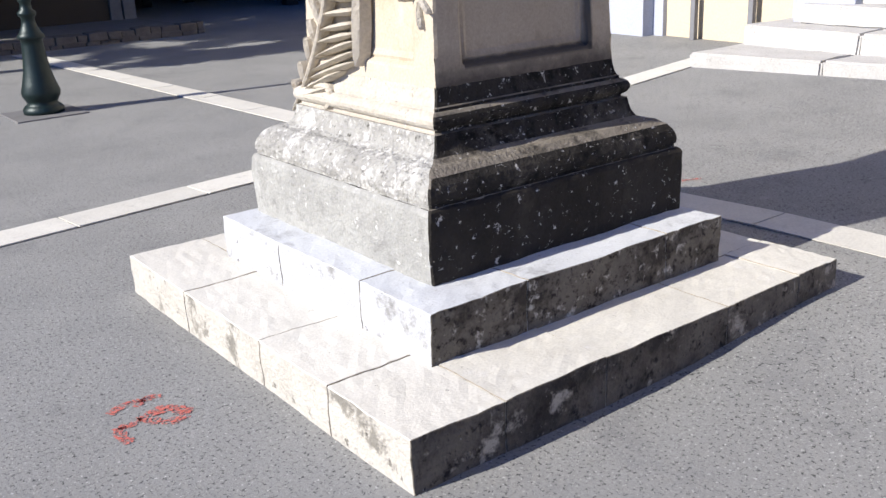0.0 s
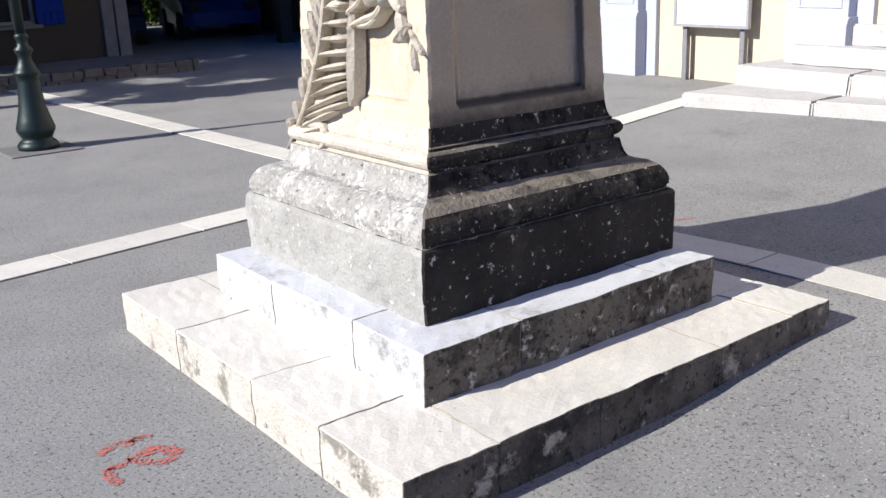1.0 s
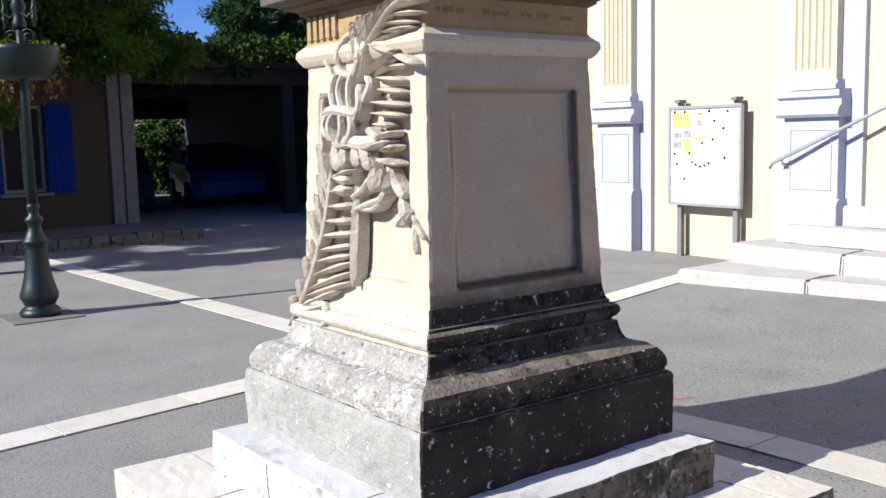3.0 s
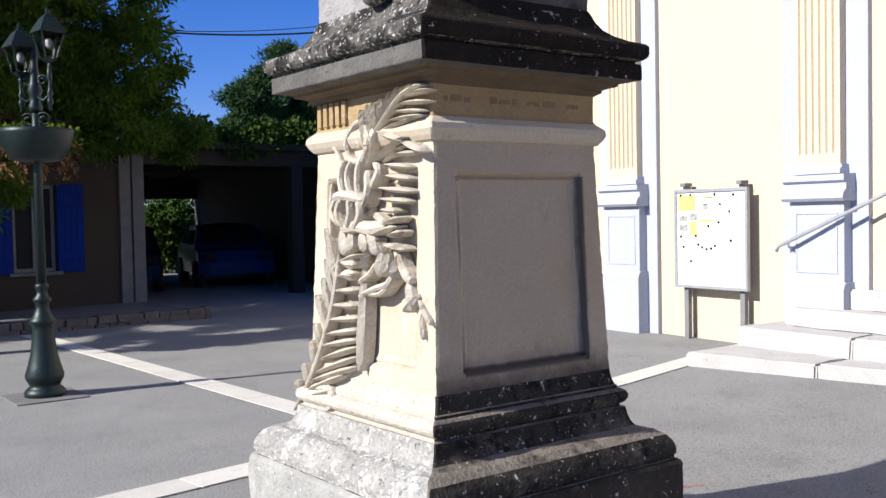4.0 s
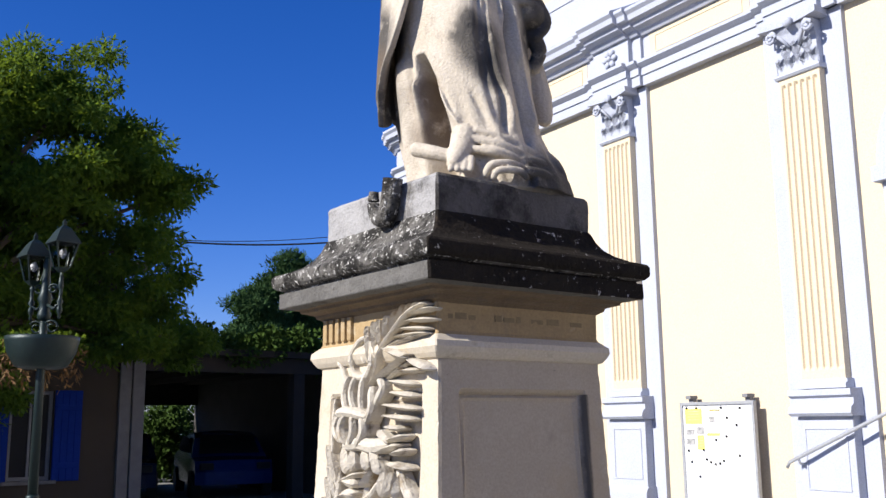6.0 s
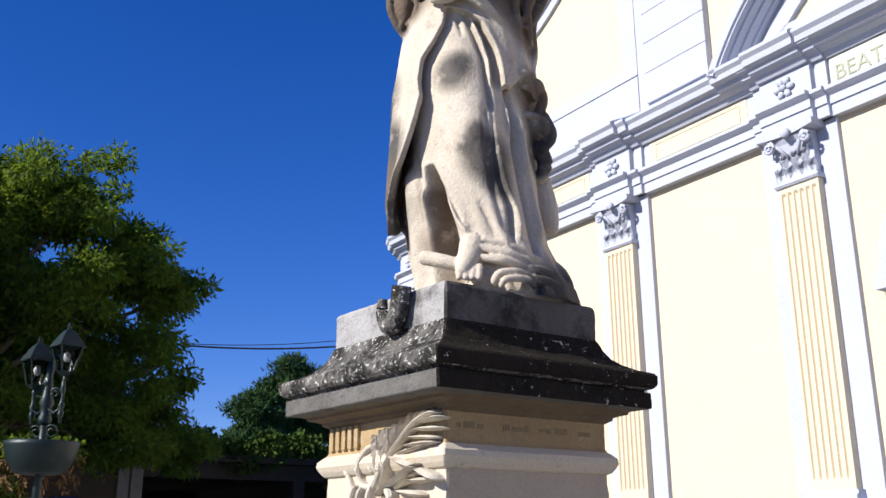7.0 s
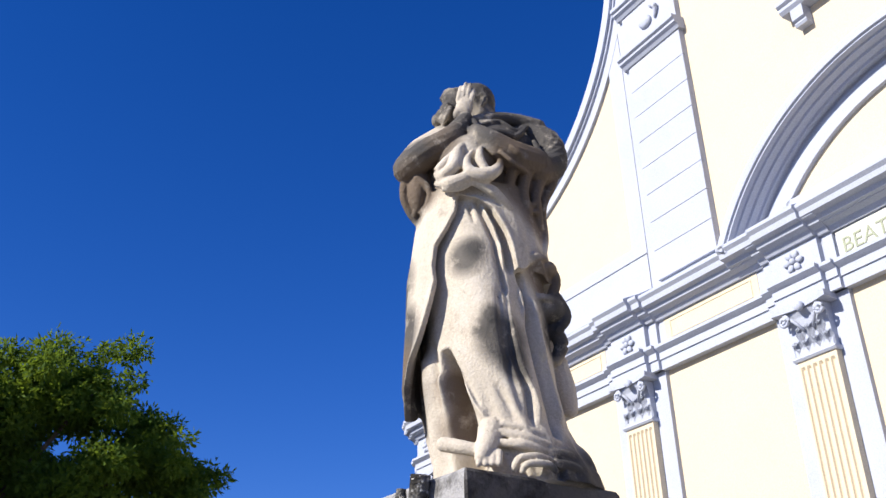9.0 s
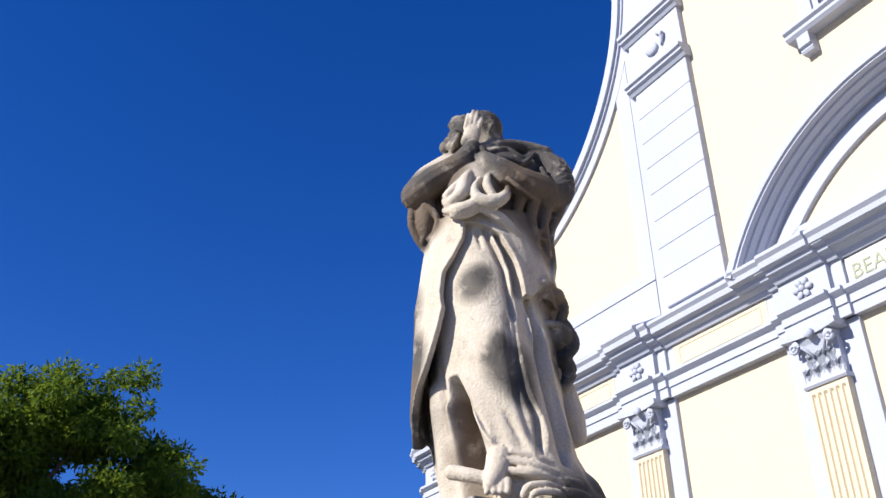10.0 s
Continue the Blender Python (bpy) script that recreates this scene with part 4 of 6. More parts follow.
    mantle(bm, APRON_EDGE, 2.4, 0.92, 1.33, (0.040, 0.030), 0.045, 0.006)
    mantle(bm, [(0.40, 0.40), (0.40, 1.40)], 2.7, 0.40, 1.40, (0.055, 0.05), 0.04, 0.016)
    return bm


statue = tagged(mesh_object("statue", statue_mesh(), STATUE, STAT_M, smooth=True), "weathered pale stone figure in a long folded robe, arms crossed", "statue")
skin = statue.modifiers.new("skin", "REMESH")
skin.mode, skin.voxel_size, skin.use_smooth_shade = "VOXEL", 0.005, True
soft_ = statue.modifiers.new("soft", "SMOOTH")
soft_.factor, soft_.iterations = 0.35, 1

# palms and ribbons carved in relief on the sunny face of the shaft
def on_face(y, z, out=0.0):
    """A point on the face towards -x, given in the plan's y and z."""
    h = half_at(z) if z < 1.79 else 0.392
    return Vector((-h - out + 0.006, y - PY, z))


def leaflet(a, b, w, t, parent):
    """A carved blade from a to b (y, z), raised by t."""
    m_ = bmesh.new()
    a2, b2 = Vector(a), Vector(b)
    d = (b2 - a2)
    side = Vector((-d.y, d.x)).normalized() * w
    out = []
    for f, k, o in ((0.0, 0.40, 0.6), (0.35, 0.80, 0.9), (0.7, 1.0, 1.0), (0.9, 0.7, 0.95), (1.0, 0.15, 0.8)):
        c = a2 + d * f
        row = []
        for sgn, oo in ((-1, 0.0), (-0.85, o * 0.62), (0, o), (0.85, o * 0.62), (1, 0.0)):
            q = c + side * sgn * k
            row.append(m_.verts.new(on_face(q.x, q.y, -0.012 if oo == 0 else t * oo)))
        out.append(row)
    for r0, r1 in zip(out, out[1:]):
        for i in range(4):
            m_.faces.new((r0[i], r0[i + 1], r1[i + 1], r1[i]))
    m_.faces.new(out[0])
    m_.faces.new(out[-1][::-1])
    return part("leaflet", m_, RELIEF, parent, smooth=False)


def spline(pts, n=8):
    ps = [Vector(p) for p in pts]
    out = []
    for i in range(len(ps) - 1):
        p0, p3 = ps[max(i - 1, 0)], ps[min(i + 2, len(ps) - 1)]
        for k in range(n):
            f = k / n
            out.append(0.5 * (2 * ps[i] + (ps[i + 1] - p0) * f + (2 * p0 - 5 * ps[i] + 4 * ps[i + 1] - p3) * f * f + (3 * ps[i] - p0 - 3 * ps[i + 1] + p3) * f ** 3))
    return out + [ps[-1]]


def relief_bar(name, pts, r, out, parent):
    """A carved ridge along pts (y, z), rising by out from the face, thinner at its ends."""
    c = spline([(*p,) for p in pts])
    m_ = bmesh.new()
    rows_ = []
    for i, p in enumerate(c):
        f = i / (len(c) - 1)
        w = 1.35 * r * (0.55 + 0.45 * min(1, 6 * f * (1 - f)))
        d = (c[min(i + 1, len(c) - 1)] - c[max(i - 1, 0)]).normalized()
        sd = Vector((-d.y, d.x)) * w
        top = (out + r) * (0.8 + 0.2 * min(1, 6 * f * (1 - f)))
        rows_.append([m_.verts.new(on_face((p + sd * u).x, (p + sd * u).y, -0.012 if k == 0 else top * k)) for u, k in ((-1, 0), (-0.95, 0.72), (-0.6, 0.93), (0.05, 1.0), (0.7, 0.86), (1, 0.6), (1, 0))])
    for a, b in zip(rows_, rows_[1:]):
        for i in range(6):
            m_.faces.new((a[i], a[i + 1], b[i + 1], b[i]))
    m_.faces.new(rows_[0])
    m_.faces.new(rows_[-1][::-1])
    return part(name, m_, RELIEF, parent)


# upper palm, leaning over the moulding
palm = relief_bar("palm_frond", [(1.084, 1.707), (1.008, 1.824), (0.927, 1.891), (0.839, 1.946), (0.745, 1.975)], 0.006, 0.044, ped)
for a_, b_ in (((0.814, 1.962), (0.729, 1.969)), ((0.842, 1.946), (0.698, 1.952)), ((0.867, 1.924), (0.703, 1.914)), ((0.892, 1.899), (0.726, 1.884)), ((0.928, 1.873), (0.730, 1.870)), ((0.968, 1.843), (0.772, 1.864))):
    leaflet(a_, b_, 0.0095, 0.055, palm)
for a_, b_ in (((1.085, 1.758), (1.105, 1.924)), ((1.053, 1.807), (1.059, 1.938)), ((1.023, 1.829), (1.026, 1.942)), ((0.993, 1.853), (0.974, 1.951)), ((0.956, 1.875), (0.921, 1.963)), ((0.919, 1.900), (0.868, 1.980)), ((0.870, 1.924), (0.824, 1.980)), ((0.835, 1.945), (0.787, 1.980))):
    leaflet(a_, b_, 0.0085, 0.048, palm)
for a_, b_ in (((0.939, 1.753), (0.775, 1.747)), ((0.967, 1.719), (0.798, 1.700)), ((0.955, 1.679), (0.797, 1.660)), ((1.001, 1.636), (0.786, 1.617)), ((1.001, 1.598), (0.802, 1.583)), ((0.985, 1.559), (0.879, 1.552))):
    leaflet(a_, b_, 0.0120, 0.062, palm)
# lower palm, its stalk by the foot of the shaft
palm = relief_bar("palm_frond", [(1.610, 0.753), (1.474, 0.902), (1.388, 1.040), (1.322, 1.177), (1.283, 1.309), (1.268, 1.416)], 0.008, 0.034, ped)
for a_, b_ in (((1.280, 1.356), (1.140, 1.393)), ((1.287, 1.309), (1.146, 1.326)), ((1.298, 1.254), (1.145, 1.262)), ((1.314, 1.199), (1.152, 1.205)), ((1.338, 1.141), (1.127, 1.161)), ((1.367, 1.082), (1.134, 1.116)), ((1.388, 1.036), (1.134, 1.081)), ((1.413, 0.980), (1.125, 1.055)), ((1.452, 0.922), (1.125, 1.019)), ((1.483, 0.887), (1.139, 0.980)), ((1.518, 0.842), (1.218, 0.942)), ((1.550, 0.810), (1.308, 0.874))):
    leaflet(a_, b_, 0.0150, 0.058, palm)
for a_, b_ in (((1.300, 1.334), (1.371, 1.492)), ((1.299, 1.276), (1.357, 1.426)), ((1.314, 1.221), (1.369, 1.375)), ((1.339, 1.154), (1.389, 1.300)), ((1.363, 1.086), (1.436, 1.232)), ((1.400, 1.012), (1.447, 1.119)), ((1.452, 0.933), (1.477, 1.050)), ((1.505, 0.853), (1.534, 0.953)), ((1.555, 0.805), (1.594, 0.878))):
    leaflet(a_, b_, 0.011, 0.045, palm)
relief_bar("palm_stalk", [(1.437, 0.866), (1.333, 0.875), (1.294, 0.829), (1.348, 0.790)], 0.012, 0.035, palm)
# ribbon with its loops, bow and tails
bow = relief_bar("ribbon_bow", [(1.276, 1.605), (1.215, 1.614), (1.136, 1.608), (1.071, 1.594)], 0.016, 0.060, ped)
relief_bar("ribbon_fold", [(1.256, 1.609), (1.279, 1.556), (1.241, 1.502)], 0.0101, 0.06, bow)
relief_bar("ribbon_fold", [(1.207, 1.608), (1.234, 1.555), (1.205, 1.498)], 0.0109, 0.066, bow)
relief_bar("ribbon_fold", [(1.156, 1.606), (1.147, 1.548), (1.169, 1.496)], 0.0101, 0.066, bow)
relief_bar("ribbon_fold", [(1.101, 1.599), (1.089, 1.543), (1.130, 1.491)], 0.0109, 0.06, bow)
relief_bar("ribbon_fold", [(1.234, 1.746), (1.257, 1.684), (1.235, 1.608)], 0.0101, 0.04, bow)
relief_bar("ribbon_fold", [(1.178, 1.745), (1.201, 1.681), (1.171, 1.607)], 0.0094, 0.044, bow)
relief_bar("ribbon_fold", [(1.119, 1.742), (1.130, 1.672), (1.117, 1.601)], 0.0086, 0.046, bow)
relief_bar("ribbon_fold", [(1.062, 1.702), (1.057, 1.628), (1.093, 1.568)], 0.0125, 0.046, bow)
relief_bar("ribbon_fold", [(1.018, 1.730), (0.992, 1.696), (1.038, 1.640)], 0.0125, 0.042, bow)
relief_bar("ribbon_loop", [(1.092, 1.888), (1.158, 1.873), (1.216, 1.815), (1.198, 1.751), (1.123, 1.742), (1.080, 1.797), (1.085, 1.867)], 0.0094, 0.032, bow)
relief_bar("ribbon_loop", [(1.108, 1.869), (1.148, 1.831), (1.132, 1.788)], 0.0062, 0.026, bow)
relief_bar("ribbon_loop", [(1.349, 1.666), (1.355, 1.546), (1.353, 1.437)], 0.0055, 0.02, bow)
relief_bar("ribbon_loop", [(1.323, 1.810), (1.288, 1.756), (1.258, 1.712)], 0.0078, 0.022, bow)
for a_, b_ in (((1.084, 1.711), (0.817, 1.803)), ((0.993, 1.837), (0.821, 1.790)), ((0.848, 1.794), (0.717, 1.747))):
    leaflet(a_, b_, 0.015, 0.075, bow)
for a_, b_ in (((0.974, 1.726), (0.806, 1.778)),):
    leaflet(a_, b_, 0.01, 0.065, bow)
# leaves and drapery gathered under the bow
spray_ = relief_bar("leaf_spray", [(1.237, 1.491), (1.134, 1.502), (1.043, 1.491), (0.934, 1.501)], 0.020, 0.040, ped)
for a_, b_ in (((1.253, 1.494), (1.211, 1.392)), ((1.189, 1.485), (1.171, 1.401)), ((1.111, 1.489), (1.075, 1.407)), ((1.058, 1.497), (1.015, 1.420)), ((1.259, 1.370), (1.147, 1.356)), ((1.250, 1.323), (1.154, 1.318))):
    leaflet(a_, b_, 0.024, 0.06, spray_)
for a_, b_ in (((1.014, 1.546), (0.927, 1.505)), ((0.963, 1.507), (0.851, 1.528)), ((0.998, 1.477), (0.875, 1.497)), ((0.933, 1.465), (0.840, 1.479)), ((0.954, 1.435), (0.822, 1.419)), ((1.041, 1.416), (1.085, 1.349)), ((0.869, 1.399), (0.875, 1.321)), ((0.932, 1.402), (0.927, 1.326)), ((0.982, 1.405), (0.952, 1.321)), ((1.035, 1.461), (0.982, 1.397))):
    leaflet(a_, b_, 0.014, 0.07, spray_)
tail = relief_bar("ribbon_tail", [(0.897, 1.422), (0.855, 1.364), (0.813, 1.308)], 0.012, 0.030, ped)
for a_, b_ in (((0.883, 1.387), (0.797, 1.304)), ((0.820, 1.315), (0.788, 1.228)), ((0.769, 1.264), (0.825, 1.206))):
    leaflet(a_, b_, 0.02, 0.052, tail)
for a_, b_ in (((0.773, 1.252), (0.691, 1.169)), ((0.752, 1.204), (0.731, 1.118))):
    leaflet(a_, b_, 0.009, 0.034, tail)
relief_bar("twig", [(1.114, 1.294), (1.039, 1.326), (0.982, 1.377)], 0.009, 0.045, tail)
relief_bar("twig", [(1.113, 1.243), (1.002, 1.277), (0.923, 1.297), (0.899, 1.327)], 0.01, 0.045, tail)
relief_bar("twig", [(1.057, 1.254), (0.979, 1.260), (0.926, 1.287)], 0.008, 0.04, tail)
stf = leaflet((1.079, 1.419), (1.100, 0.970), 0.022, 0.060, ped)
stf.name = "staff"
FAINT = material("worn_cut", (0.21, 0.150, 0.078), None, 9, 0.9, bump=0.1)
# worn inscription in the frieze above the panel: too faint to read
for k, (x0, x1) in enumerate(((0.72, 0.74), (0.75, 0.80), (0.81, 0.84), (0.93, 0.96), (0.97, 1.02), (1.03, 1.05), (1.10, 1.16), (1.18, 1.24), (1.30, 1.36))):
    part("worn_lettering", box(x0 - PX, x1 - PX, -0.3875, -0.3840, 1.922, 1.938 + 0.006 * (k % 2)), FAINT, ped)
for k in range(5):
    part("flute", box(-0.400, -0.384, 1.44 - PY - 0.045 * k - 0.014, 1.44 - PY - 0.045 * k + 0.014, 1.885, 1.975, 0.004), OCHRE, ped)
# stone hook on the block's edge
hook = [Vector((-0.412, p.x - PY, p.y)) for p in spline([(1.065, 2.425), (1.068, 2.37), (1.035, 2.318), (0.985, 2.318), (0.955, 2.375), (0.94, 2.45)], 6)]
part("stone_hook", tube(hook, [0.018 + 0.019 * min(1, 1.6 * i / len(hook)) for i in range(len(hook))], 12),
     CORNICE, ped, "curved stone hook beside the block", True)

# ---------------------------------------------------------------- church
CH = pose(7.325, 0, 0, 0, 0, math.degrees(-0.084))
YC = 1.55


def church(name, bm, mat, label, category="wall"):
    return tagged(mesh_object(name, bm, mat, CH), label, category, kind="structure")


def ring_pts(yc, zc, r, a0, a1, n):
    return [(yc + r * math.cos(a0 + (a1 - a0) * i / n), zc + r * math.sin(a0 + (a1 - a0) * i / n)) for i in range(n + 1)]


door_arc = ring_pts(YC, 3.9, 0.9, math.pi, 0, 16)
low = prism([(-9.5, -0.2), (YC - 0.9, -0.2)] + door_arc + [(YC + 0.9, -0.2), (12.0, -0.2), (12.0, 6.2), (-9.5, 6.2)], 0, 0.6)
church("wall_church_lower", low, CREAM, "cream rendered church front in full sun")
GC = (9.70, 12.98, 4.03)
curve = ring_pts(*GC, math.pi, 1.5 * math.pi, 24)
mirror = [(2 * YC - y, z) for y, z in curve[::-1]]
church("wall_church_upper", prism([(9.9, 6.2), (9.9, 9.01)] + curve[::-1] + [(5.71, 15.0), (YC + 0.85, 15.0), (YC + 0.85, 6.2)], 0.0, 0.6), CREAM, "cream rendered church gable with concave shoulder")
church("wall_church_gable_right", prism([(YC - 0.85, 6.2), (YC - 0.85, 15.0), (2 * YC - 5.71, 15.0)] + mirror[::-1] + [(2 * YC - 9.9, 9.01), (2 * YC - 9.9, 6.2)], 0.0, 0.6), CREAM, "cream rendered church gable")
church("wall_church_gable_middle", prism([(YC - 0.85, 6.2), (YC + 0.85, 6.2), (YC + 0.85, 9.45), (YC - 0.85, 9.45)], 0.0, 0.6), CREAM, "cream rendered church gable below the window")


def prism_y(pts, y0, y1, bm=None):
    """A profile in (x, z), drawn along y."""
    bm = bm or bmesh.new()
    a = [bm.verts.new((x, y0, z)) for x, z in pts]
    b = [bm.verts.new((x, y1, z)) for x, z in pts]
    k = len(pts)
    bm.faces.new(a[::-1])
    bm.faces.new(b)
    for i in range(k):
        bm.faces.new((a[i], a[(i + 1) % k], b[(i + 1) % k], b[i]))
    return bm


def fluted(yc, w, x0, x1, z0, z1, n=6):
    """A flat shaft with n upright grooves that end short of top and bottom."""
    def section(depth):
        out = [(x1, yc - w), (x0, yc - w)]
        pitch = (2 * w - 0.04) / n
        for k in range(n):
            c = yc - w + 0.02 + pitch * (k + 0.5)
            for j in range(7):
                t = -1 + j / 3
                out.append((x0 + depth * math.sqrt(max(0, 1 - t * t)), c + t * pitch * 0.38))
        return out + [(x0, yc + w), (x1, yc + w)]
    bm = bmesh.new()
    rings = [[bm.verts.new((x, y, z)) for x, y in section(d)] for z, d in ((z0, 0.0), (z0 + 0.09, 0.0), (z0 + 0.12, 0.03), (z1 - 0.10, 0.03), (z1 - 0.07, 0.0), (z1, 0.0))]
    k = len(rings[0])
    for a, b in zip(rings, rings[1:]):
        for i in range(k):
            bm.faces.new((a[i], a[(i + 1) % k], b[(i + 1) % k], b[i]))
    bm.faces.new(rings[0][::-1])
    bm.faces.new(rings[-1])
    return bm


def capital(yc, t):
    """A capital with two tiers of curled leaves, corner scrolls and a flower."""
    cap = part("capital", prism_y([(-0.06, 5.150), (-0.15, 5.150), (-0.15, 5.470), (-0.18, 5.590), (-0.22, 5.650), (-0.06, 5.650)], yc - 0.245, yc + 0.245), LILAC, t, "lilac leaf capital with scrolls")
    part("astragal", prism_y([(-0.06, 5.120), (-0.17, 5.120), (-0.19, 5.145), (-0.17, 5.170), (-0.06, 5.170)], yc - 0.275, yc + 0.275), LILAC, cap)
    ab = bmesh.new()
    pts = [(-0.06, yc - 0.34), (-0.30, yc - 0.36)] + [(-0.30 + 0.06 * math.sin(math.pi * i / 8), yc - 0.34 + 0.68 * i / 8) for i in range(9)] + [(-0.30, yc + 0.36), (-0.06, yc + 0.34)]
    lo, hi = [ab.verts.new((x, y, 5.660)) for x, y in pts], [ab.verts.new((x, y, 5.730)) for x, y in pts]
    ab.faces.new(lo)
    ab.faces.new(hi[::-1])
    for i in range(len(pts)):
        ab.faces.new((lo[i], lo[(i + 1) % len(pts)], hi[(i + 1) % len(pts)], hi[i]))
    part("abacus", ab, LILAC, cap)
    for row, ys in ((0, (-0.2, -0.07, 0.07, 0.2)), (1, (-0.13, 0.0, 0.13))):
        for y in ys:
            lf = bmesh.new()
            z0 = 5.170 + 0.0 * row
            zt = (5.340, 5.490)[row]
            prof = [(-0.148, z0), (-0.156, z0 + (zt - z0) * 0.6), (-0.172, zt - 0.03), (-0.192, zt), (-0.202, zt - 0.025), (-0.195, zt - 0.04)]
            grid_ = []
            for j, (x, z) in enumerate(prof):
                wd = 0.062 * (1.0, 1.05, 1.0, 0.85, 0.6, 0.25)[j]
                grid_.append([lf.verts.new((x + 0.012 * abs(u), yc + y + u * wd, z - 0.018 * (abs(u) == 0.5))) for u in (-1, -0.5, 0, 0.5, 1)])
            for r0, r1 in zip(grid_, grid_[1:]):
                for i in range(4):
                    lf.faces.new((r0[i], r0[i + 1], r1[i + 1], r1[i]))
            bmesh.ops.solidify(lf, geom=lf.faces[:], thickness=0.014)
            part("leaf", lf, LILAC, cap)
    for sg in (-1, 1):
        sp = [Vector((-0.25 - 0.015 * k / 20, yc + sg * (0.235 + 0.075 * (1 - k / 30) * math.cos(k * 0.5)), 5.570 + 0.075 * (1 - k / 30) * math.sin(k * 0.5))) for k in range(24)]
        part("scroll", tube([Vector((-0.17, yc + sg * 0.06, 5.430)), Vector((-0.22, yc + sg * 0.14, 5.550))] + sp[3:], 0.021, 6), LILAC, cap, smooth=True)
    fl = bmesh.new()
    egg(fl, (-0.27, yc, 5.670), (0.04, 0.06, 0.06), sub=2)
    for v in fl.verts:
        v.co += noise.noise_vector(v.co * 30) * 0.02
    part("flower", fl, LILAC, cap, smooth=True)


def pilaster(yc):
    t = tagged(new("pilaster"), "fluted cream pilaster on a pale lilac pedestal with leaf capital", "pilaster", "church pilasters")
    t.matrix_world = CH
    part("backing", box(-0.06, 0.0, yc - 0.49, yc + 0.48, 0, 5.73), LILAC, t, "pale lilac backing strip")
    pd = part("pedestal", box(-0.18, -0.06, yc - 0.31, yc + 0.31, 0.7, 1.6, 0.006), LILAC, t)
    fr = bmesh.new()
    for y0, y1, z0, z1 in ((-0.24, 0.24, 1.475, 1.49), (-0.24, 0.24, 0.89, 0.905), (-0.24, -0.225, 0.905, 1.475), (0.225, 0.24, 0.905, 1.475)):
        box(-0.188, -0.178, yc + y0, yc + y1, z0, z1, bm=fr)
    part("panel_frame", fr, LILAC, pd)
    part("pedestal_base", prism_y([(-0.06, 0.0), (-0.23, 0.0), (-0.23, 0.74), (-0.21, 0.79), (-0.18, 0.81), (-0.06, 0.81)], yc - 0.335, yc + 0.335), LILAC, t)
    part("pedestal_cap", prism_y([(-0.06, 1.60), (-0.24, 1.60), (-0.27, 1.63), (-0.25, 1.69), (-0.21, 1.72), (-0.21, 1.78), (-0.25, 1.80), (-0.25, 1.86), (-0.06, 1.87)], yc - 0.355, yc + 0.355), LILAC, t)
    part("shaft_base", prism_y([(-0.06, 1.87), (-0.20, 1.87), (-0.20, 1.91), (-0.17, 1.93), (-0.17, 1.96), (-0.06, 1.96)], yc - 0.28, yc + 0.28), LILAC, t)
    part("shaft", fluted(yc, 0.25, -0.15, -0.06, 1.96, 5.13), CREAM, t, "cream fluted shaft")
    capital(yc, t)
    return t


PILS = (3.43, 6.21, 8.99, 11.5, 2 * YC - 3.43, 2 * YC - 6.21)
for yc in PILS:
    pilaster(yc)
ARCHI = [(0.0, 5.73), (-0.10, 5.73), (-0.10, 5.86), (-0.12, 5.86), (-0.12, 5.95), (-0.15, 5.97), (-0.19, 6.00), (-0.19, 6.04), (0, 6.04)]
CORN = [(0.0, 6.39), (-0.10, 6.39), (-0.14, 6.45), (-0.22, 6.48), (-0.24, 6.53), (-0.31, 6.55), (-0.32, 6.62), (-0.36, 6.66), (-0.36, 6.70), (0, 6.92)]
ar = prism_y(ARCHI, -8.6, 12.05)
co_ = prism_y(CORN, -8.6, 12.1)
fr = box(-0.06, 0.0, -8.6, 12.05, 6.04, 6.39)
for yc in PILS:
    for o, w in ((0.05, 0.48), (0.12, 0.33)):
        prism_y([(x - o if x < 0 else x, z) for x, z in ARCHI], yc - w, yc + w, ar)
        prism_y([(x - o if x < 0 else x, z + 0.002) for x, z in CORN], yc - w, yc + w, co_)
        box(-0.06 - o, 0.0, yc - w, yc + w, 6.04, 6.39, bm=fr)
church("architrave", ar, LILAC, "pale lilac architrave breaking forward over the pilasters", "trim")
church("cornice", co_, LILAC, "pale lilac main cornice breaking forward over the pilasters", "trim")
church("frieze", fr, LILAC, "pale lilac frieze", "trim")
for y0, y1 in ((4.05, 5.62), (6.80, 8.40), (9.58, 10.95)):
    p_ = church("frieze_panel", box(-0.066, -0.05, y0, y1, 6.05, 6.38), CREAM, "cream frieze panel with sunk border", "trim")
    b_ = bmesh.new()
    for u0, u1, v0, v1 in ((0.1, y1 - y0 - 0.1, 0.06, 0.075), (0.1, y1 - y0 - 0.1, 0.275, 0.29), (0.1, 0.115, 0.075, 0.275), (y1 - y0 - 0.115, y1 - y0 - 0.1, 0.075, 0.275)):
        box(-0.074, -0.064, y0 + u0, y0 + u1, 6.05 + v0, 6.05 + v1, bm=b_)
    part("border", b_, CREAM, p_).matrix_parent_inverse = Matrix()
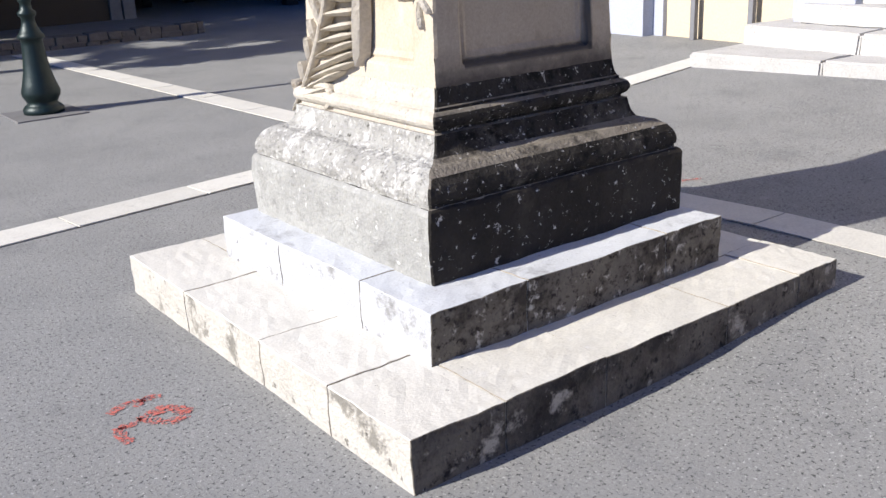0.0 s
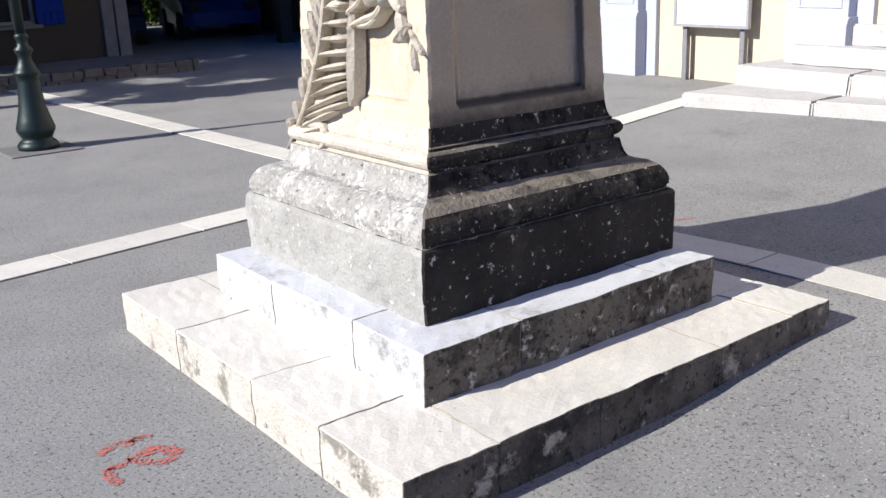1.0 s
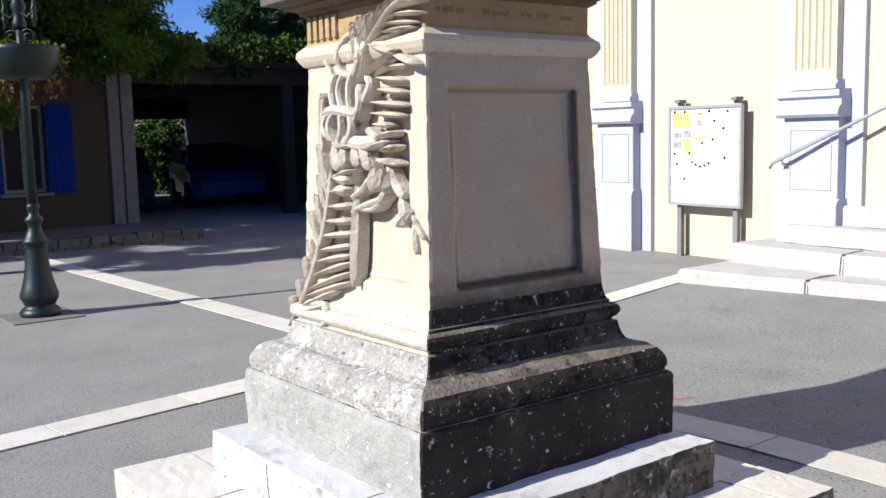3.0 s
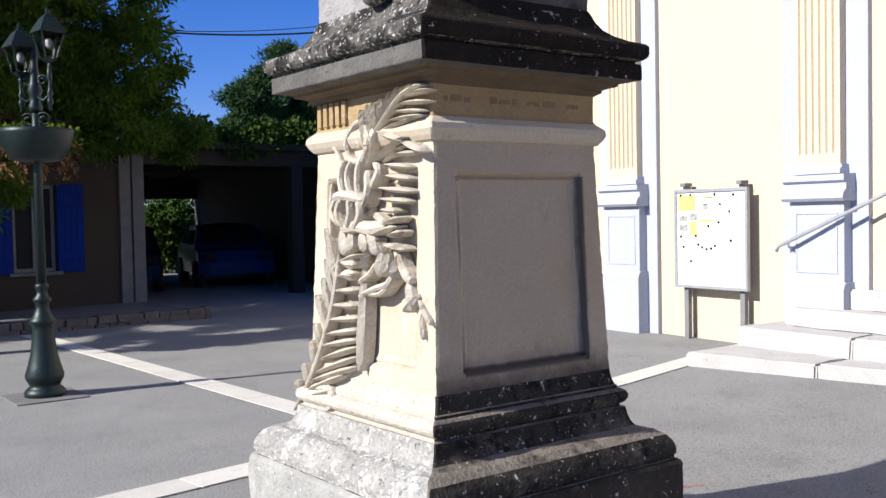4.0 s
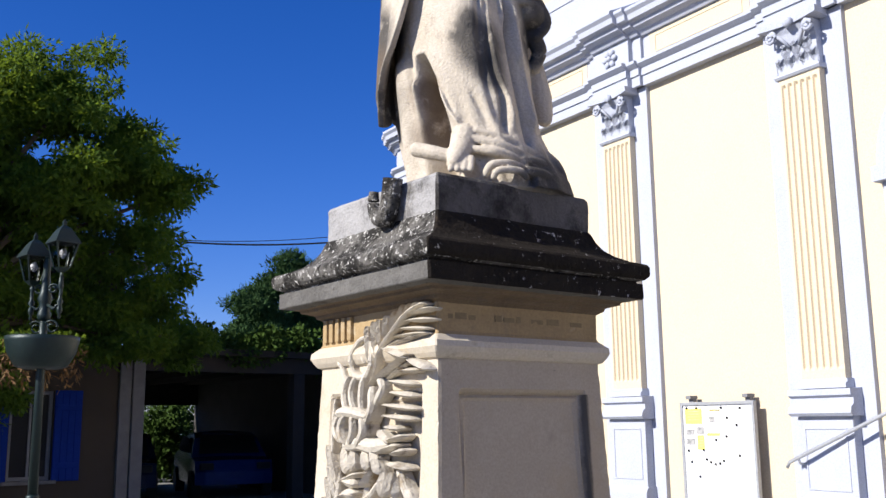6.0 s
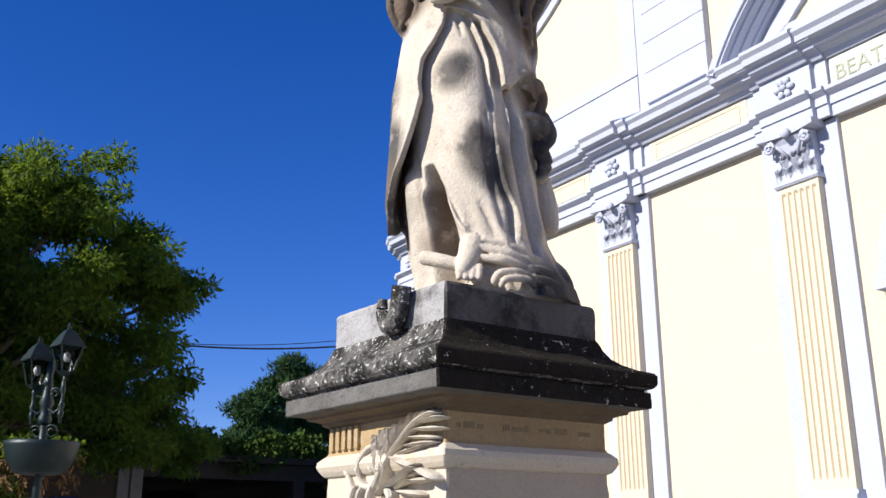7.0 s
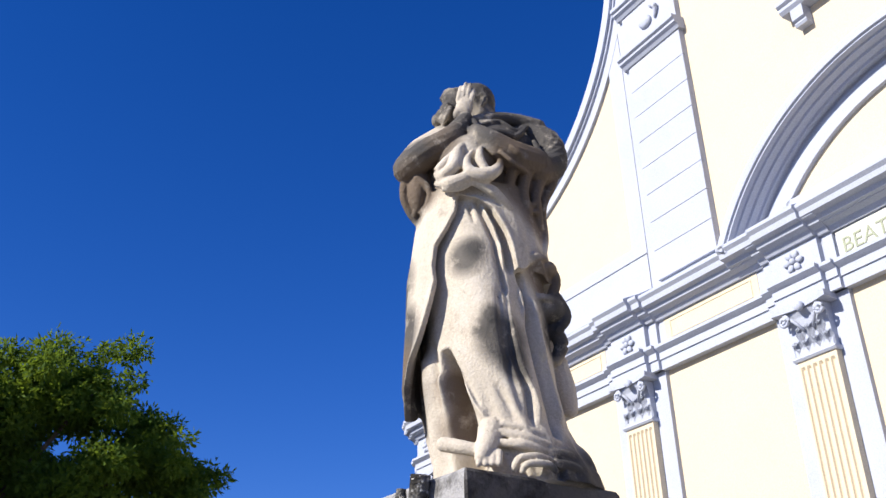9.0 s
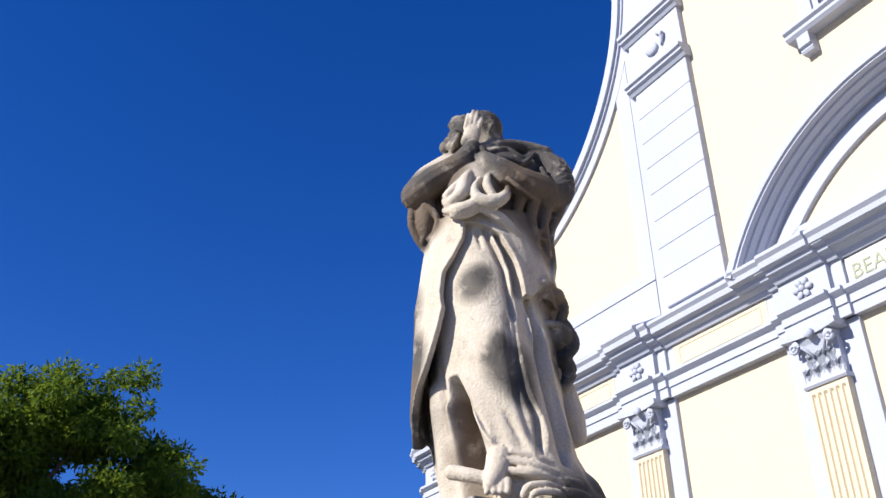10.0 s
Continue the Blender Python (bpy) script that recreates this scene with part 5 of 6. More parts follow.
for yc in PILS:
    r_ = tagged(new("rosette"), "carved lilac rosette on the church frieze", "rosette", "frieze rosettes")
    r_.matrix_world = CH @ pose(-0.18, yc, 6.22)
    for k in range(6):
        m_ = bmesh.new()
        a_ = k * math.pi / 3
        egg(m_, (-0.02, 0.085 * math.cos(a_), 0.085 * math.sin(a_)), (0.03, 0.05, 0.04), (math.degrees(a_), 0, 0), 2)
        part("petal", m_, LILAC, r_, smooth=True)
    m_ = bmesh.new()
    egg(m_, (-0.03, 0, 0), (0.035, 0.04, 0.04), sub=2)
    part("heart", m_, LILAC, r_, smooth=True)
# inscription over the door
pl_ = church("inscription_panel", box(-0.072, -0.05, 2 * YC - 2.93, 2.93, 6.05, 6.38), BAND, "pale inscription panel with gilded green letters", "sign")
cu = bpy.data.curves.new("lettering", "FONT")
cu.body, cu.size, cu.extrude = "BEATÆ MA", 0.245, 0.003
tx = new("lettering", cu)
GILT = material("gilt_green", (0.30, 0.32, 0.22), (0.24, 0.26, 0.18), 9, 0.6)
tmp = bpy.context.evaluated_depsgraph_get()
me = bpy.data.meshes.new_from_object(tx.evaluated_get(tmp))
bpy.data.objects.remove(tx)
me.materials.clear()
me.materials.append(GILT)
tx = new("lettering", me)
tx.matrix_world = CH @ Matrix(((0, 0, -1, -0.077), (-1, 0, 0, 2.88), (0, 1, 0, 6.11), (0, 0, 0, 1)))
tx.parent = pl_
tx.matrix_parent_inverse = pl_.matrix_world.inverted()

# upper storey
up = tagged(new("upper_pilaster"), "pale lilac upper pilaster with horizontal grooves and two moulded bands", "pilaster", "", "structure")
up.matrix_world = CH
part("strip", box(-0.06, 0.0, 4.53, 5.74, 6.85, 15.0), LILAC, up)
z = 6.92
while z < 10.3:
    part("block", box(-0.10, -0.06, 4.53, 5.58, z, min(z + 0.425, 10.37), 0.008), LILAC, up)
    z += 0.432
BANDS = [(0.0, 0.0), (-0.12, 0.0), (-0.16, 0.05), (-0.20, 0.07), (-0.20, 0.11), (-0.24, 0.13), (-0.24, 0.19), (0.0, 0.21)]
for z in (10.38, 11.31):
    part("moulded_band", prism_y([(x, z + h) for x, h in BANDS], 4.49, 5.66), LILAC, up)
part("block", box(-0.10, -0.06, 4.53, 5.58, 10.60, 11.30, 0.008), LILAC, up)
orn = bmesh.new()
egg(orn, (-0.12, 5.1, 10.92), (0.05, 0.13, 0.11), (20, 0, 0), 2)
limb(orn, [(-0.12, 4.95, 11.12), (-0.14, 4.85, 11.02), (-0.12, 4.9, 10.87)], [0.03, 0.04, 0.02])
part("ornament", orn, LILAC, up, smooth=True)
# border of the gable field
bo = bmesh.new()
arc = lambda r: ring_pts(GC[0], GC[1], r, math.pi, 1.5 * math.pi, 36)
prism(arc(GC[2]) + arc(GC[2] + 0.30)[::-1], -0.05, 0.0, bo)
prism(arc(GC[2] - 0.04) + arc(GC[2] + 0.10)[::-1], -0.14, 0.6, bo)
prism(arc(GC[2] + 0.10) + arc(GC[2] + 0.14)[::-1], -0.09, 0.0, bo)
prism([(5.765, 6.9), (9.9, 6.9), (9.9, 7.41), (5.765, 7.41)], -0.05, 0.0, bo)
prism([(5.765, 7.435), (9.9, 7.435), (9.9, 7.60), (6.04, 7.60), (6.06, 11.4), (5.765, 12.6)], -0.045, 0.0, bo)
church("gable_border", bo, LILAC, "pale lilac raised border round the gable field", "trim")
# curved pediment
ARC = [(3.15, 0.0), (3.15, -0.37), (3.12, -0.38), (3.115, -0.415), (3.095, -0.42), (3.09, -0.43), (3.005, -0.43), (2.995, -0.40), (2.975, -0.40), (2.97, -0.33), (2.945, -0.32), (2.94, -0.23), (2.91, -0.22), (2.905, -0.13), (2.875, -0.12), (2.865, -0.04), (2.82, 0.0)]
AZ = 5.19
ap = bmesh.new()
nseg = 64
rings = []
for i in range(nseg + 1):
    a_ = 0.50 + (math.pi - 1.00) * i / nseg
    rings.append([ap.verts.new((x, YC + r * math.cos(a_), AZ + r * math.sin(a_))) for r, x in ARC])
for r0, r1 in zip(rings, rings[1:]):
    for i in range(len(ARC)):
        ap.faces.new((r0[i], r0[(i + 1) % len(ARC)], r1[(i + 1) % len(ARC)], r1[i]))
church("arch_pediment", ap, LILAC, "curved lilac pediment over the church door", "trim")
ty = bmesh.new()
prism(ring_pts(YC, AZ, 2.82, 0.67, math.pi - 0.67, 40) + ring_pts(YC, AZ, 2.60, 0.76, math.pi - 0.76, 40)[::-1], -0.06, 0.0, ty)
prism([(YC - 2.25, 6.8), (YC + 2.25, 6.8), (YC + 1.88, 7.03), (YC - 1.88, 7.03)], -0.06, 0.0, ty)
church("tympanum_border", ty, LILAC, "pale lilac border of the pediment field", "trim")
# cornice block under the pediment
church("pediment_base", prism_y([(0.0, 6.42), (-0.16, 6.47), (-0.27, 6.50), (-0.30, 6.55), (-0.38, 6.57), (-0.39, 6.63), (-0.43, 6.67), (-0.43, 6.71), (0, 6.94)], 2 * YC - 4.28, 4.28), LILAC, "lilac cornice under the curved pediment", "trim")
# upper window
w1 = tagged(new("window_1"), "upper church window with a lilac moulded surround and bracketed sill", "window", "", "structure")
w1.matrix_world = CH
part("pane", box(0.3, 0.32, YC - 0.84, YC + 0.84, 9.46, 14.9), material("window_glass", (0.03, 0.035, 0.04), None, 3, 0.1, bump=0.0), w1, "dark glass pane")
for sg in (-1, 1):
    part("window_frame", prism([(YC + sg * 0.85, 9.46), (YC + sg * 1.13, 9.46), (YC + sg * 1.13, 14.9), (YC + sg * 0.85, 14.9)], -0.10, 0.0), LILAC, w1)
    part("window_frame", prism([(YC + sg * 0.93, 9.47), (YC + sg * 1.03, 9.47), (YC + sg * 1.03, 14.9), (YC + sg * 0.93, 14.9)], -0.14, -0.10), LILAC, w1)
    part("bracket", prism_y([(0.0, 9.06), (-0.11, 9.06), (-0.13, 9.09), (-0.12, 9.12), (-0.16, 9.14), (-0.16, 9.30), (0, 9.30)], YC + sg * 1.13 - 0.085, YC + sg * 1.13 + 0.085), LILAC, w1)
part("window_sill", prism_y([(0.0, 9.30), (-0.16, 9.30), (-0.20, 9.34), (-0.20, 9.38), (-0.24, 9.41), (-0.24, 9.45), (0.3, 9.46)], YC - 1.34, YC + 1.34), LILAC, w1)
# church door in its arched surround
d1 = tagged(new("door_1"), "closed wooden church door in an arched lilac surround", "door", "", "structure")
d1.matrix_world = CH
WOOD = material("door_wood", (0.16, 0.09, 0.05), (0.11, 0.06, 0.035), 6, 0.6)
part("leaf", prism([(YC - 0.9, 0.6), (YC, 0.6), (YC, 4.8)] + ring_pts(YC, 3.9, 0.9, math.pi / 2, math.pi, 10), 0.3, 0.36), WOOD, d1)
part("leaf", prism([(YC + 0.9, 0.6), (YC, 0.6), (YC, 4.8)] + ring_pts(YC, 3.9, 0.9, math.pi / 2, 0, 10), 0.3, 0.36), WOOD, d1)
sr = bmesh.new()
prism(ring_pts(YC, 3.95, 0.92, 0, math.pi, 24) + ring_pts(YC, 3.95, 1.12, 0, math.pi, 24)[::-1], -0.12, 0.0, sr)
for sg in (-1, 1):
    prism([(YC + sg * 0.92, 0.6), (YC + sg * 1.10, 0.6), (YC + sg * 1.10, 3.80), (YC + sg * 0.92, 3.80)], -0.08, 0.0, sr)
    prism([(YC + sg * 0.88, 3.80), (YC + sg * 1.16, 3.80), (YC + sg * 1.16, 3.95), (YC + sg * 0.88, 3.95)], -0.16, 0.0, sr)
part("door_surround", sr, LILAC, d1)

# steps
st = thing("church_steps", "pale worn stone steps before the church door", "steps")


def step_block(pts, z0, z1, seed):
    b_ = bmesh.new()
    lo, hi = [b_.verts.new((x, y, z0)) for x, y in pts], [b_.verts.new((x, y, z1)) for x, y in pts]
    b_.faces.new(lo[::-1])
    b_.faces.new(hi)
    for i in range(4):
        b_.faces.new((lo[i], lo[(i + 1) % 4], hi[(i + 1) % 4], hi[i]))
    bmesh.ops.bevel(b_, geom=b_.edges[:], offset=0.02, segments=2, affect="EDGES")
    bmesh.ops.subdivide_edges(b_, edges=[e for e in b_.edges if e.calc_length() > 0.2], cuts=6, use_grid_fill=True)
    for v in b_.verts:
        v.co += noise.noise_vector(v.co * 5 + Vector((seed, 0, 0))) * 0.012
    part("step", b_, STEPSTONE, st)


STEPSTONE = material("church_step_stone", (0.47, 0.455, 0.43), (0.39, 0.375, 0.35), 4, 0.85, bump=0.3, fine=60, spots=[((0.22, 0.2, 0.17), 14, 0.6, 0.75)])
for i, (xa, xb, ya, z0, z1) in enumerate([(6.12, 6.46, 4.02, -0.05, 0.175), (6.88, 6.78, 3.97, 0.15, 0.36), (7.24, 7.13, 3.62, 0.35, 0.545), (7.46, 7.36, 3.16, 0.53, 0.74)]):
    joints = [ya, ya - 1.25, ya - 2.6, ya - 3.9, -1.9]
    for j, (p, q) in enumerate(zip(joints, joints[1:])):
        fa, fb = (ya - p) / 2.0, (ya - q) / 2.0
        step_block([(xa + (xb - xa) * fa, p - 0.004), (xa + (xb - xa) * fb, q + 0.004), (8.2, q + 0.004), (8.2, p - 0.004)], z0, z1, i * 7 + j)

# handrail
hr = thing("handrail", "thin grey steel handrail beside the church steps", "handrail")
part("rail", tube([(7.35, 3.83, 1.10), (7.35, 3.80, 1.155), (7.35, 2.705, 1.644), (7.35, 1.5, 2.18)], 0.019, 8), METAL, hr, smooth=True)
for y in (3.70, 1.6):
    part("bracket", tube([(7.35, y, 1.155 + (3.80 - y) * 0.446), (7.38, y, 1.10 + (3.80 - y) * 0.446), (7.56, y, 1.08 + (3.80 - y) * 0.446)], 0.012, 8), METAL, hr, smooth=True)

# notice board
nb = thing("notice_board", "white notice board on two grey posts with pinned papers", "notice board", CH @ Matrix.Translation((0, 4.8025 - 5.075 * 0.926, 0.02)) @ Matrix.Diagonal((1, 0.926, 1, 1)))
part("panel", box(-0.165, -0.14, 4.54, 5.61, 0.67, 1.73), WHITE, nb)
for y0, y1, z0, z1 in ((4.51, 5.64, 1.72, 1.755), (4.51, 5.64, 0.635, 0.67), (4.51, 4.545, 0.67, 1.72), (5.605, 5.64, 0.67, 1.72)):
    part("frame_bar", box(-0.185, -0.135, y0, y1, z0, z1, 0.004), METAL, nb)
for y in (4.63, 5.5):
    part("post", box(-0.135, -0.075, y - 0.035, y + 0.035, -0.02, 1.79, 0.004), GREYWOOD, nb)
    part("post_cap", box(-0.18, -0.06, y - 0.04, y + 0.04, 1.79, 1.83, 0.006), GREYWOOD, nb)
YELLOW = material("yellow_paper", (0.80, 0.68, 0.15), (0.76, 0.64, 0.14), 5, 0.7, bump=0.0)
PAPER = material("white_paper", (0.75, 0.75, 0.72), (0.70, 0.70, 0.68), 5, 0.7, bump=0.0)
GREYP = material("grey_print", (0.22, 0.22, 0.22), (0.45, 0.44, 0.42), 25, 0.7, bump=0.0, contrast=(0.45, 0.55))
for y, z, w, h, mt in ((5.44, 1.60, 0.27, 0.17, YELLOW), (5.12, 1.63, 0.20, 0.12, PAPER), (5.10, 1.66, 0.16, 0.02, YELLOW), (5.50, 1.425, 0.13, 0.06, GREYP), (5.34, 1.44, 0.12, 0.08, GREYP),
                       (5.50, 1.32, 0.13, 0.07, GREYP), (5.34, 1.31, 0.11, 0.16, YELLOW), (5.14, 1.40, 0.20, 0.03, YELLOW), (5.15, 1.56, 0.08, 0.06, GREYP)):
    sheet = part("paper", box(-0.169, -0.1655, y - w / 2, y + w / 2, z - h / 2, z + h / 2), mt, nb)
    if mt is YELLOW and h > 0.1:
        b_ = bmesh.new()
        for k in range(4):
            box(-0.1705, -0.1685, y - w * 0.35, y + w * 0.3, z + h * 0.3 - k * h * 0.18, z + h * 0.3 - k * h * 0.18 + 0.006, bm=b_)
        part("text_bars", b_, GREYP, sheet)
rnd = random.Random(11)
for k, (y, z) in enumerate([(5.54, 1.22), (5.5, 1.10), (5.26, 1.13), (5.2, 1.10), (5.13, 1.08), (5.06, 1.09), (5.0, 1.12), (5.38, 0.94), (5.30, 1.23), (5.54, 1.69), (5.38, 1.69), (5.0, 1.69), (4.72, 1.68),
                            (4.92, 1.58), (4.78, 1.50), (4.76, 1.18), (4.94, 1.38), (5.1, 1.34)]):
    part("magnet", lathe([(0.014, 0.0), (0.014, 0.012), (0.010, 0.016)], 10), RUBBER, nb).matrix_basis = Matrix.Translation((-0.166, y, z)) @ Matrix.Rotation(radians(-90), 4, "Y")

# ---------------------------------------------------------------- house and passage
def wall_piece(name, x0, x1, y0, y1, z0, z1, mat, label):
    return tagged(mesh_object(name, box(x0, x1, y0, y1, z0, z1), mat), label, "wall", kind="structure")


HW = bmesh.new()
for x0, x1, z0, z1 in ((-14, 2.66, -0.1, 4.3), (3.35, 4.42, -0.1, 4.3), (2.66, 3.35, -0.1, 0.72), (2.66, 3.35, 2.18, 4.3)):
    box(x0, x1, 15.0, 15.35, z0, z1, bm=HW)
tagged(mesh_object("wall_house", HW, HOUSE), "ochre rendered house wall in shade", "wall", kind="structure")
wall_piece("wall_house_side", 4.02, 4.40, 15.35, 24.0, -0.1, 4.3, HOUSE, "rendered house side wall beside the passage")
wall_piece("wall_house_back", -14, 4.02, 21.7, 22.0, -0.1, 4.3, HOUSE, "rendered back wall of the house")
wall_piece("house_roof", -14.3, 4.7, 14.6, 22.4, 4.3, 4.45, RUBBLE, "flat edge of the house roof")
GREYSTONE = material("grey_stone", (0.17, 0.165, 0.16), (0.12, 0.117, 0.115), 5, 0.9)
pier = bmesh.new()
box(4.42, 4.62, 14.93, 15.35, -0.1, 2.75, 0.01, pier)
box(4.64, 4.85, 14.90, 15.35, -0.1, 2.75, 0.01, pier)
tagged(mesh_object("passage_pier", pier, GREYSTONE), "grey stone pier beside the passage", "pier", kind="structure")
w2 = thing("window_2", "house window between open blue wooden shutters", "window", kind="structure")
part("pane", box(2.70, 3.31, 15.12, 15.13, 0.76, 2.14), DARK, w2, "dark window glass")
fw = bmesh.new()
for x0, x1, z0, z1 in ((2.66, 2.72, 0.72, 2.18), (3.29, 3.35, 0.72, 2.18), (2.72, 3.29, 0.72, 0.78), (2.72, 3.29, 2.12, 2.18), (2.985, 3.025, 0.78, 2.12)):
    box(x0, x1, 15.09, 15.15, z0, z1, 0.004, fw)
part("window_frame", fw, GREYWOOD, w2)
part("curtain", box(3.14, 3.26, 15.16, 15.18, 0.8, 2.1), PAPER, w2, "pale curtain")
part("window_sill", box(2.58, 3.43, 14.92, 15.1, 0.66, 0.72, 0.01), GREYSTONE, w2)
for x0 in (2.20, 3.355):
    sh = part("shutter", box(x0, x0 + 0.445, 14.955, 14.985, 0.70, 2.19, 0.004), SHUTTER, w2, "blue painted board shutter")
    for k in range(4):
        part("board", box(x0 + 0.008 + k * 0.108, x0 + 0.110 + k * 0.108, 14.945, 14.955, 0.71, 2.18, 0.003), SHUTTER, sh)
    for z in (0.95, 1.9):
        part("batten", box(x0 + 0.02, x0 + 0.425, 14.93, 14.945, z - 0.045, z + 0.045, 0.004), SHUTTER, sh)
# rough kerb wall with single stones
kw = tagged(mesh_object("kerb_wall", box(-9, 4.86, 12.24, 12.5, -0.1, 0.15), RUBBLE), "low kerb wall of rough field stones", "wall", kind="structure")
rnd = random.Random(21)
for row in range(2):
    x = -3.0 + 0.1 * row
    while x < 4.8:
        w = rnd.uniform(0.14, 0.34)
        m_ = box(x, min(x + w - 0.012, 4.88), 12.18 + rnd.uniform(-0.02, 0.02), 12.45, -0.05 + row * 0.10, 0.055 + row * 0.10 + rnd.uniform(0, 0.03), 0.018)
        for v in m_.verts:
            v.co += noise.noise_vector(v.co * 9) * 0.015
        part("stone", m_, RUBBLE, kw)
        x += w
wall_piece("house_terrace", -9, 4.85, 12.5, 15.0, -0.1, 0.10, GREYSTONE, "raised strip of paving before the house")
# car port over the passage
cp = thing("car_port", "dark timber car port roofed over the passage", "car port")
TIMBER = material("dark_timber", (0.028, 0.022, 0.017), (0.02, 0.016, 0.012), 6, 0.85)
part("front_beam", box(4.4, 9.6, 14.95, 15.15, 2.56, 2.85, 0.01), TIMBER, cp)
# roof run further back than needed, to keep light out
part("roof", box(4.4, 9.6, 14.8, 24.0, 2.86, 2.98), TIMBER, cp)
for x in (5.2, 6.2, 7.2, 8.2, 9.2):
    part("rafter", box(x - 0.05, x + 0.05, 15.15, 23.8, 2.68, 2.86), TIMBER, cp)
for x in (7.95, 9.4):
    part("post", box(x - 0.12, x + 0.12, 14.95, 15.2, -0.05, 2.56, 0.01), TIMBER, cp)
# low beam added to block light from the yard
part("back_beam", box(4.4, 9.6, 23.8, 24.0, 2.15, 2.86), TIMBER, cp)
# near-black render: the covered passage's shade put into its colour
DARKWALL = material("shaded_render", (0.06, 0.055, 0.05), (0.04, 0.036, 0.033), 2, 0.9)
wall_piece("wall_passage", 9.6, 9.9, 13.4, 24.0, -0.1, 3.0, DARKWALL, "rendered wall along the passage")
wall_piece("wall_yard", 4.0, 8.25, 27.6, 27.9, -0.1, 2.6, CREAM, "sunlit pale yard wall")
BUS = material("hedge_green", (0.028, 0.056, 0.009), (0.046, 0.080, 0.012), 2, 0.8, bump=0.0, fine=9, spec=0.1)


def car(name, m, paint, label):
    c = thing(name, label, "car", m, "parked cars")
    prof = [(-2.0, 0.35), (-2.02, 0.62), (-1.9, 0.86), (-1.25, 0.93), (-0.75, 1.36), (-0.3, 1.47), (0.55, 1.46), (1.15, 1.30), (1.65, 0.98), (1.95, 0.92), (2.0, 0.6), (1.97, 0.35)]
    b_ = bmesh.new()
    rings_ = []
    for f in np.linspace(-1, 1, 9):
        sq = (1 - abs(f) ** 3.0 * 0.08)
        rings_.append([b_.verts.new((x * sq, f * 0.82 * (1 - 0.2 * max(0, (z - 0.93) / 0.55)), 0.33 + (z - 0.33) * (1 - 0.05 * f * f))) for x, z in prof])
    for r0, r1 in zip(rings_, rings_[1:]):
        for i in range(len(prof)):
            b_.faces.new((r0[i], r0[(i + 1) % len(prof)], r1[(i + 1) % len(prof)], r1[i]))
    b_.faces.new(rings_[0])
    b_.faces.new(rings_[-1][::-1])
    part("body", b_, paint, c, smooth=False)
    for sg in (-1, 1):
        part("side_window", prism_xz([(-0.68, 0.98), (-0.45, 1.30), (0.5, 1.36), (1.05, 1.22), (1.3, 1.0)], sg * 0.765, sg * 0.78), DARK, c)
        for x in (-1.3, 1.28):
            wh = part("wheel", lathe([(0.20, -0.1), (0.31, -0.1), (0.32, -0.06), (0.32, 0.06), (0.31, 0.1), (0.20, 0.1)], 20), RUBBER, c)
            wh.matrix_basis = Matrix.Translation((x, sg * 0.76, 0.32)) @ Matrix.Rotation(radians(90), 4, "X")
            part("rim", lathe([(0.20, -0.09), (0.06, -0.07), (0.06, 0.07), (0.20, 0.09)], 16), METAL, wh)
        part("headlight", box(-2.02, -1.9, sg * 0.6 - 0.14, sg * 0.6 + 0.14, 0.66, 0.8, 0.02), DARK, c)
    ws = bmesh.new()
    vs = [ws.verts.new(p) for p in ((-1.2, -0.66, 0.98), (-1.2, 0.66, 0.98), (-0.79, 0.58, 1.37), (-0.79, -0.58, 1.37))]
    ws.faces.new(vs)
    bmesh.ops.solidify(ws, geom=ws.faces[:], thickness=0.02)
    part("windscreen", ws, DARK, c)
    return c


def prism_xz(pts, y0, y1):
    b_ = bmesh.new()
    a, b = [b_.verts.new((x, y0, z)) for x, z in pts], [b_.verts.new((x, y1, z)) for x, z in pts]
    b_.faces.new(a)
    b_.faces.new(b[::-1])
    for i in range(len(pts)):
        b_.faces.new((a[i], b[i], b[(i + 1) % len(pts)], a[(i + 1) % len(pts)]))
    return b_


car("car", pose(6.0, 19.6, 0, 0, 0, 70), CARPAINT, "dark blue car parked under the car port")
car("car", pose(8.3, 19.3, 0, 0, 0, 75), material("blue_car_paint", (0.015, 0.04, 0.16), None, 5, 0.25, 0.2, bump=0.0), "blue car parked under the car port")

# ---------------------------------------------------------------- street lamp
lp = thing("street_lamp", "dark green cast-iron street lamp with two lanterns and a flower basket", "street lamp", pose(1.03, 7.0, 0, 0, 0, -37))
part("base", lathe([(0.17, 0), (0.175, 0.05), (0.15, 0.08), (0.125, 0.10), (0.14, 0.13), (0.162, 0.17), (0.165, 0.20), (0.14, 0.28), (0.115, 0.38), (0.10, 0.50), (0.092, 0.60),
     (0.092, 0.645), (0.11, 0.655), (0.112, 0.68), (0.095, 0.70), (0.075, 0.74), (0.06, 0.78), (0.055, 0.83), (0.075, 0.85), (0.078, 0.875), (0.05, 0.90), (0.045, 0.95), (0.058, 0.97), (0.058, 0.99), (0.042, 1.01)], 24), IRON, lp, smooth=True)
part("pole", lathe([(0.042, 1.0), (0.036, 2.1), (0.034, 2.62)], 16), IRON, lp, smooth=True)
part("collar", lathe([(0.034, 2.50), (0.055, 2.52), (0.06, 2.56), (0.045, 2.60), (0.05, 2.66), (0.065, 2.70), (0.045, 2.76), (0.04, 2.82), (0.028, 2.95), (0.035, 3.0), (0.012, 3.12)], 16), IRON, lp, smooth=True)
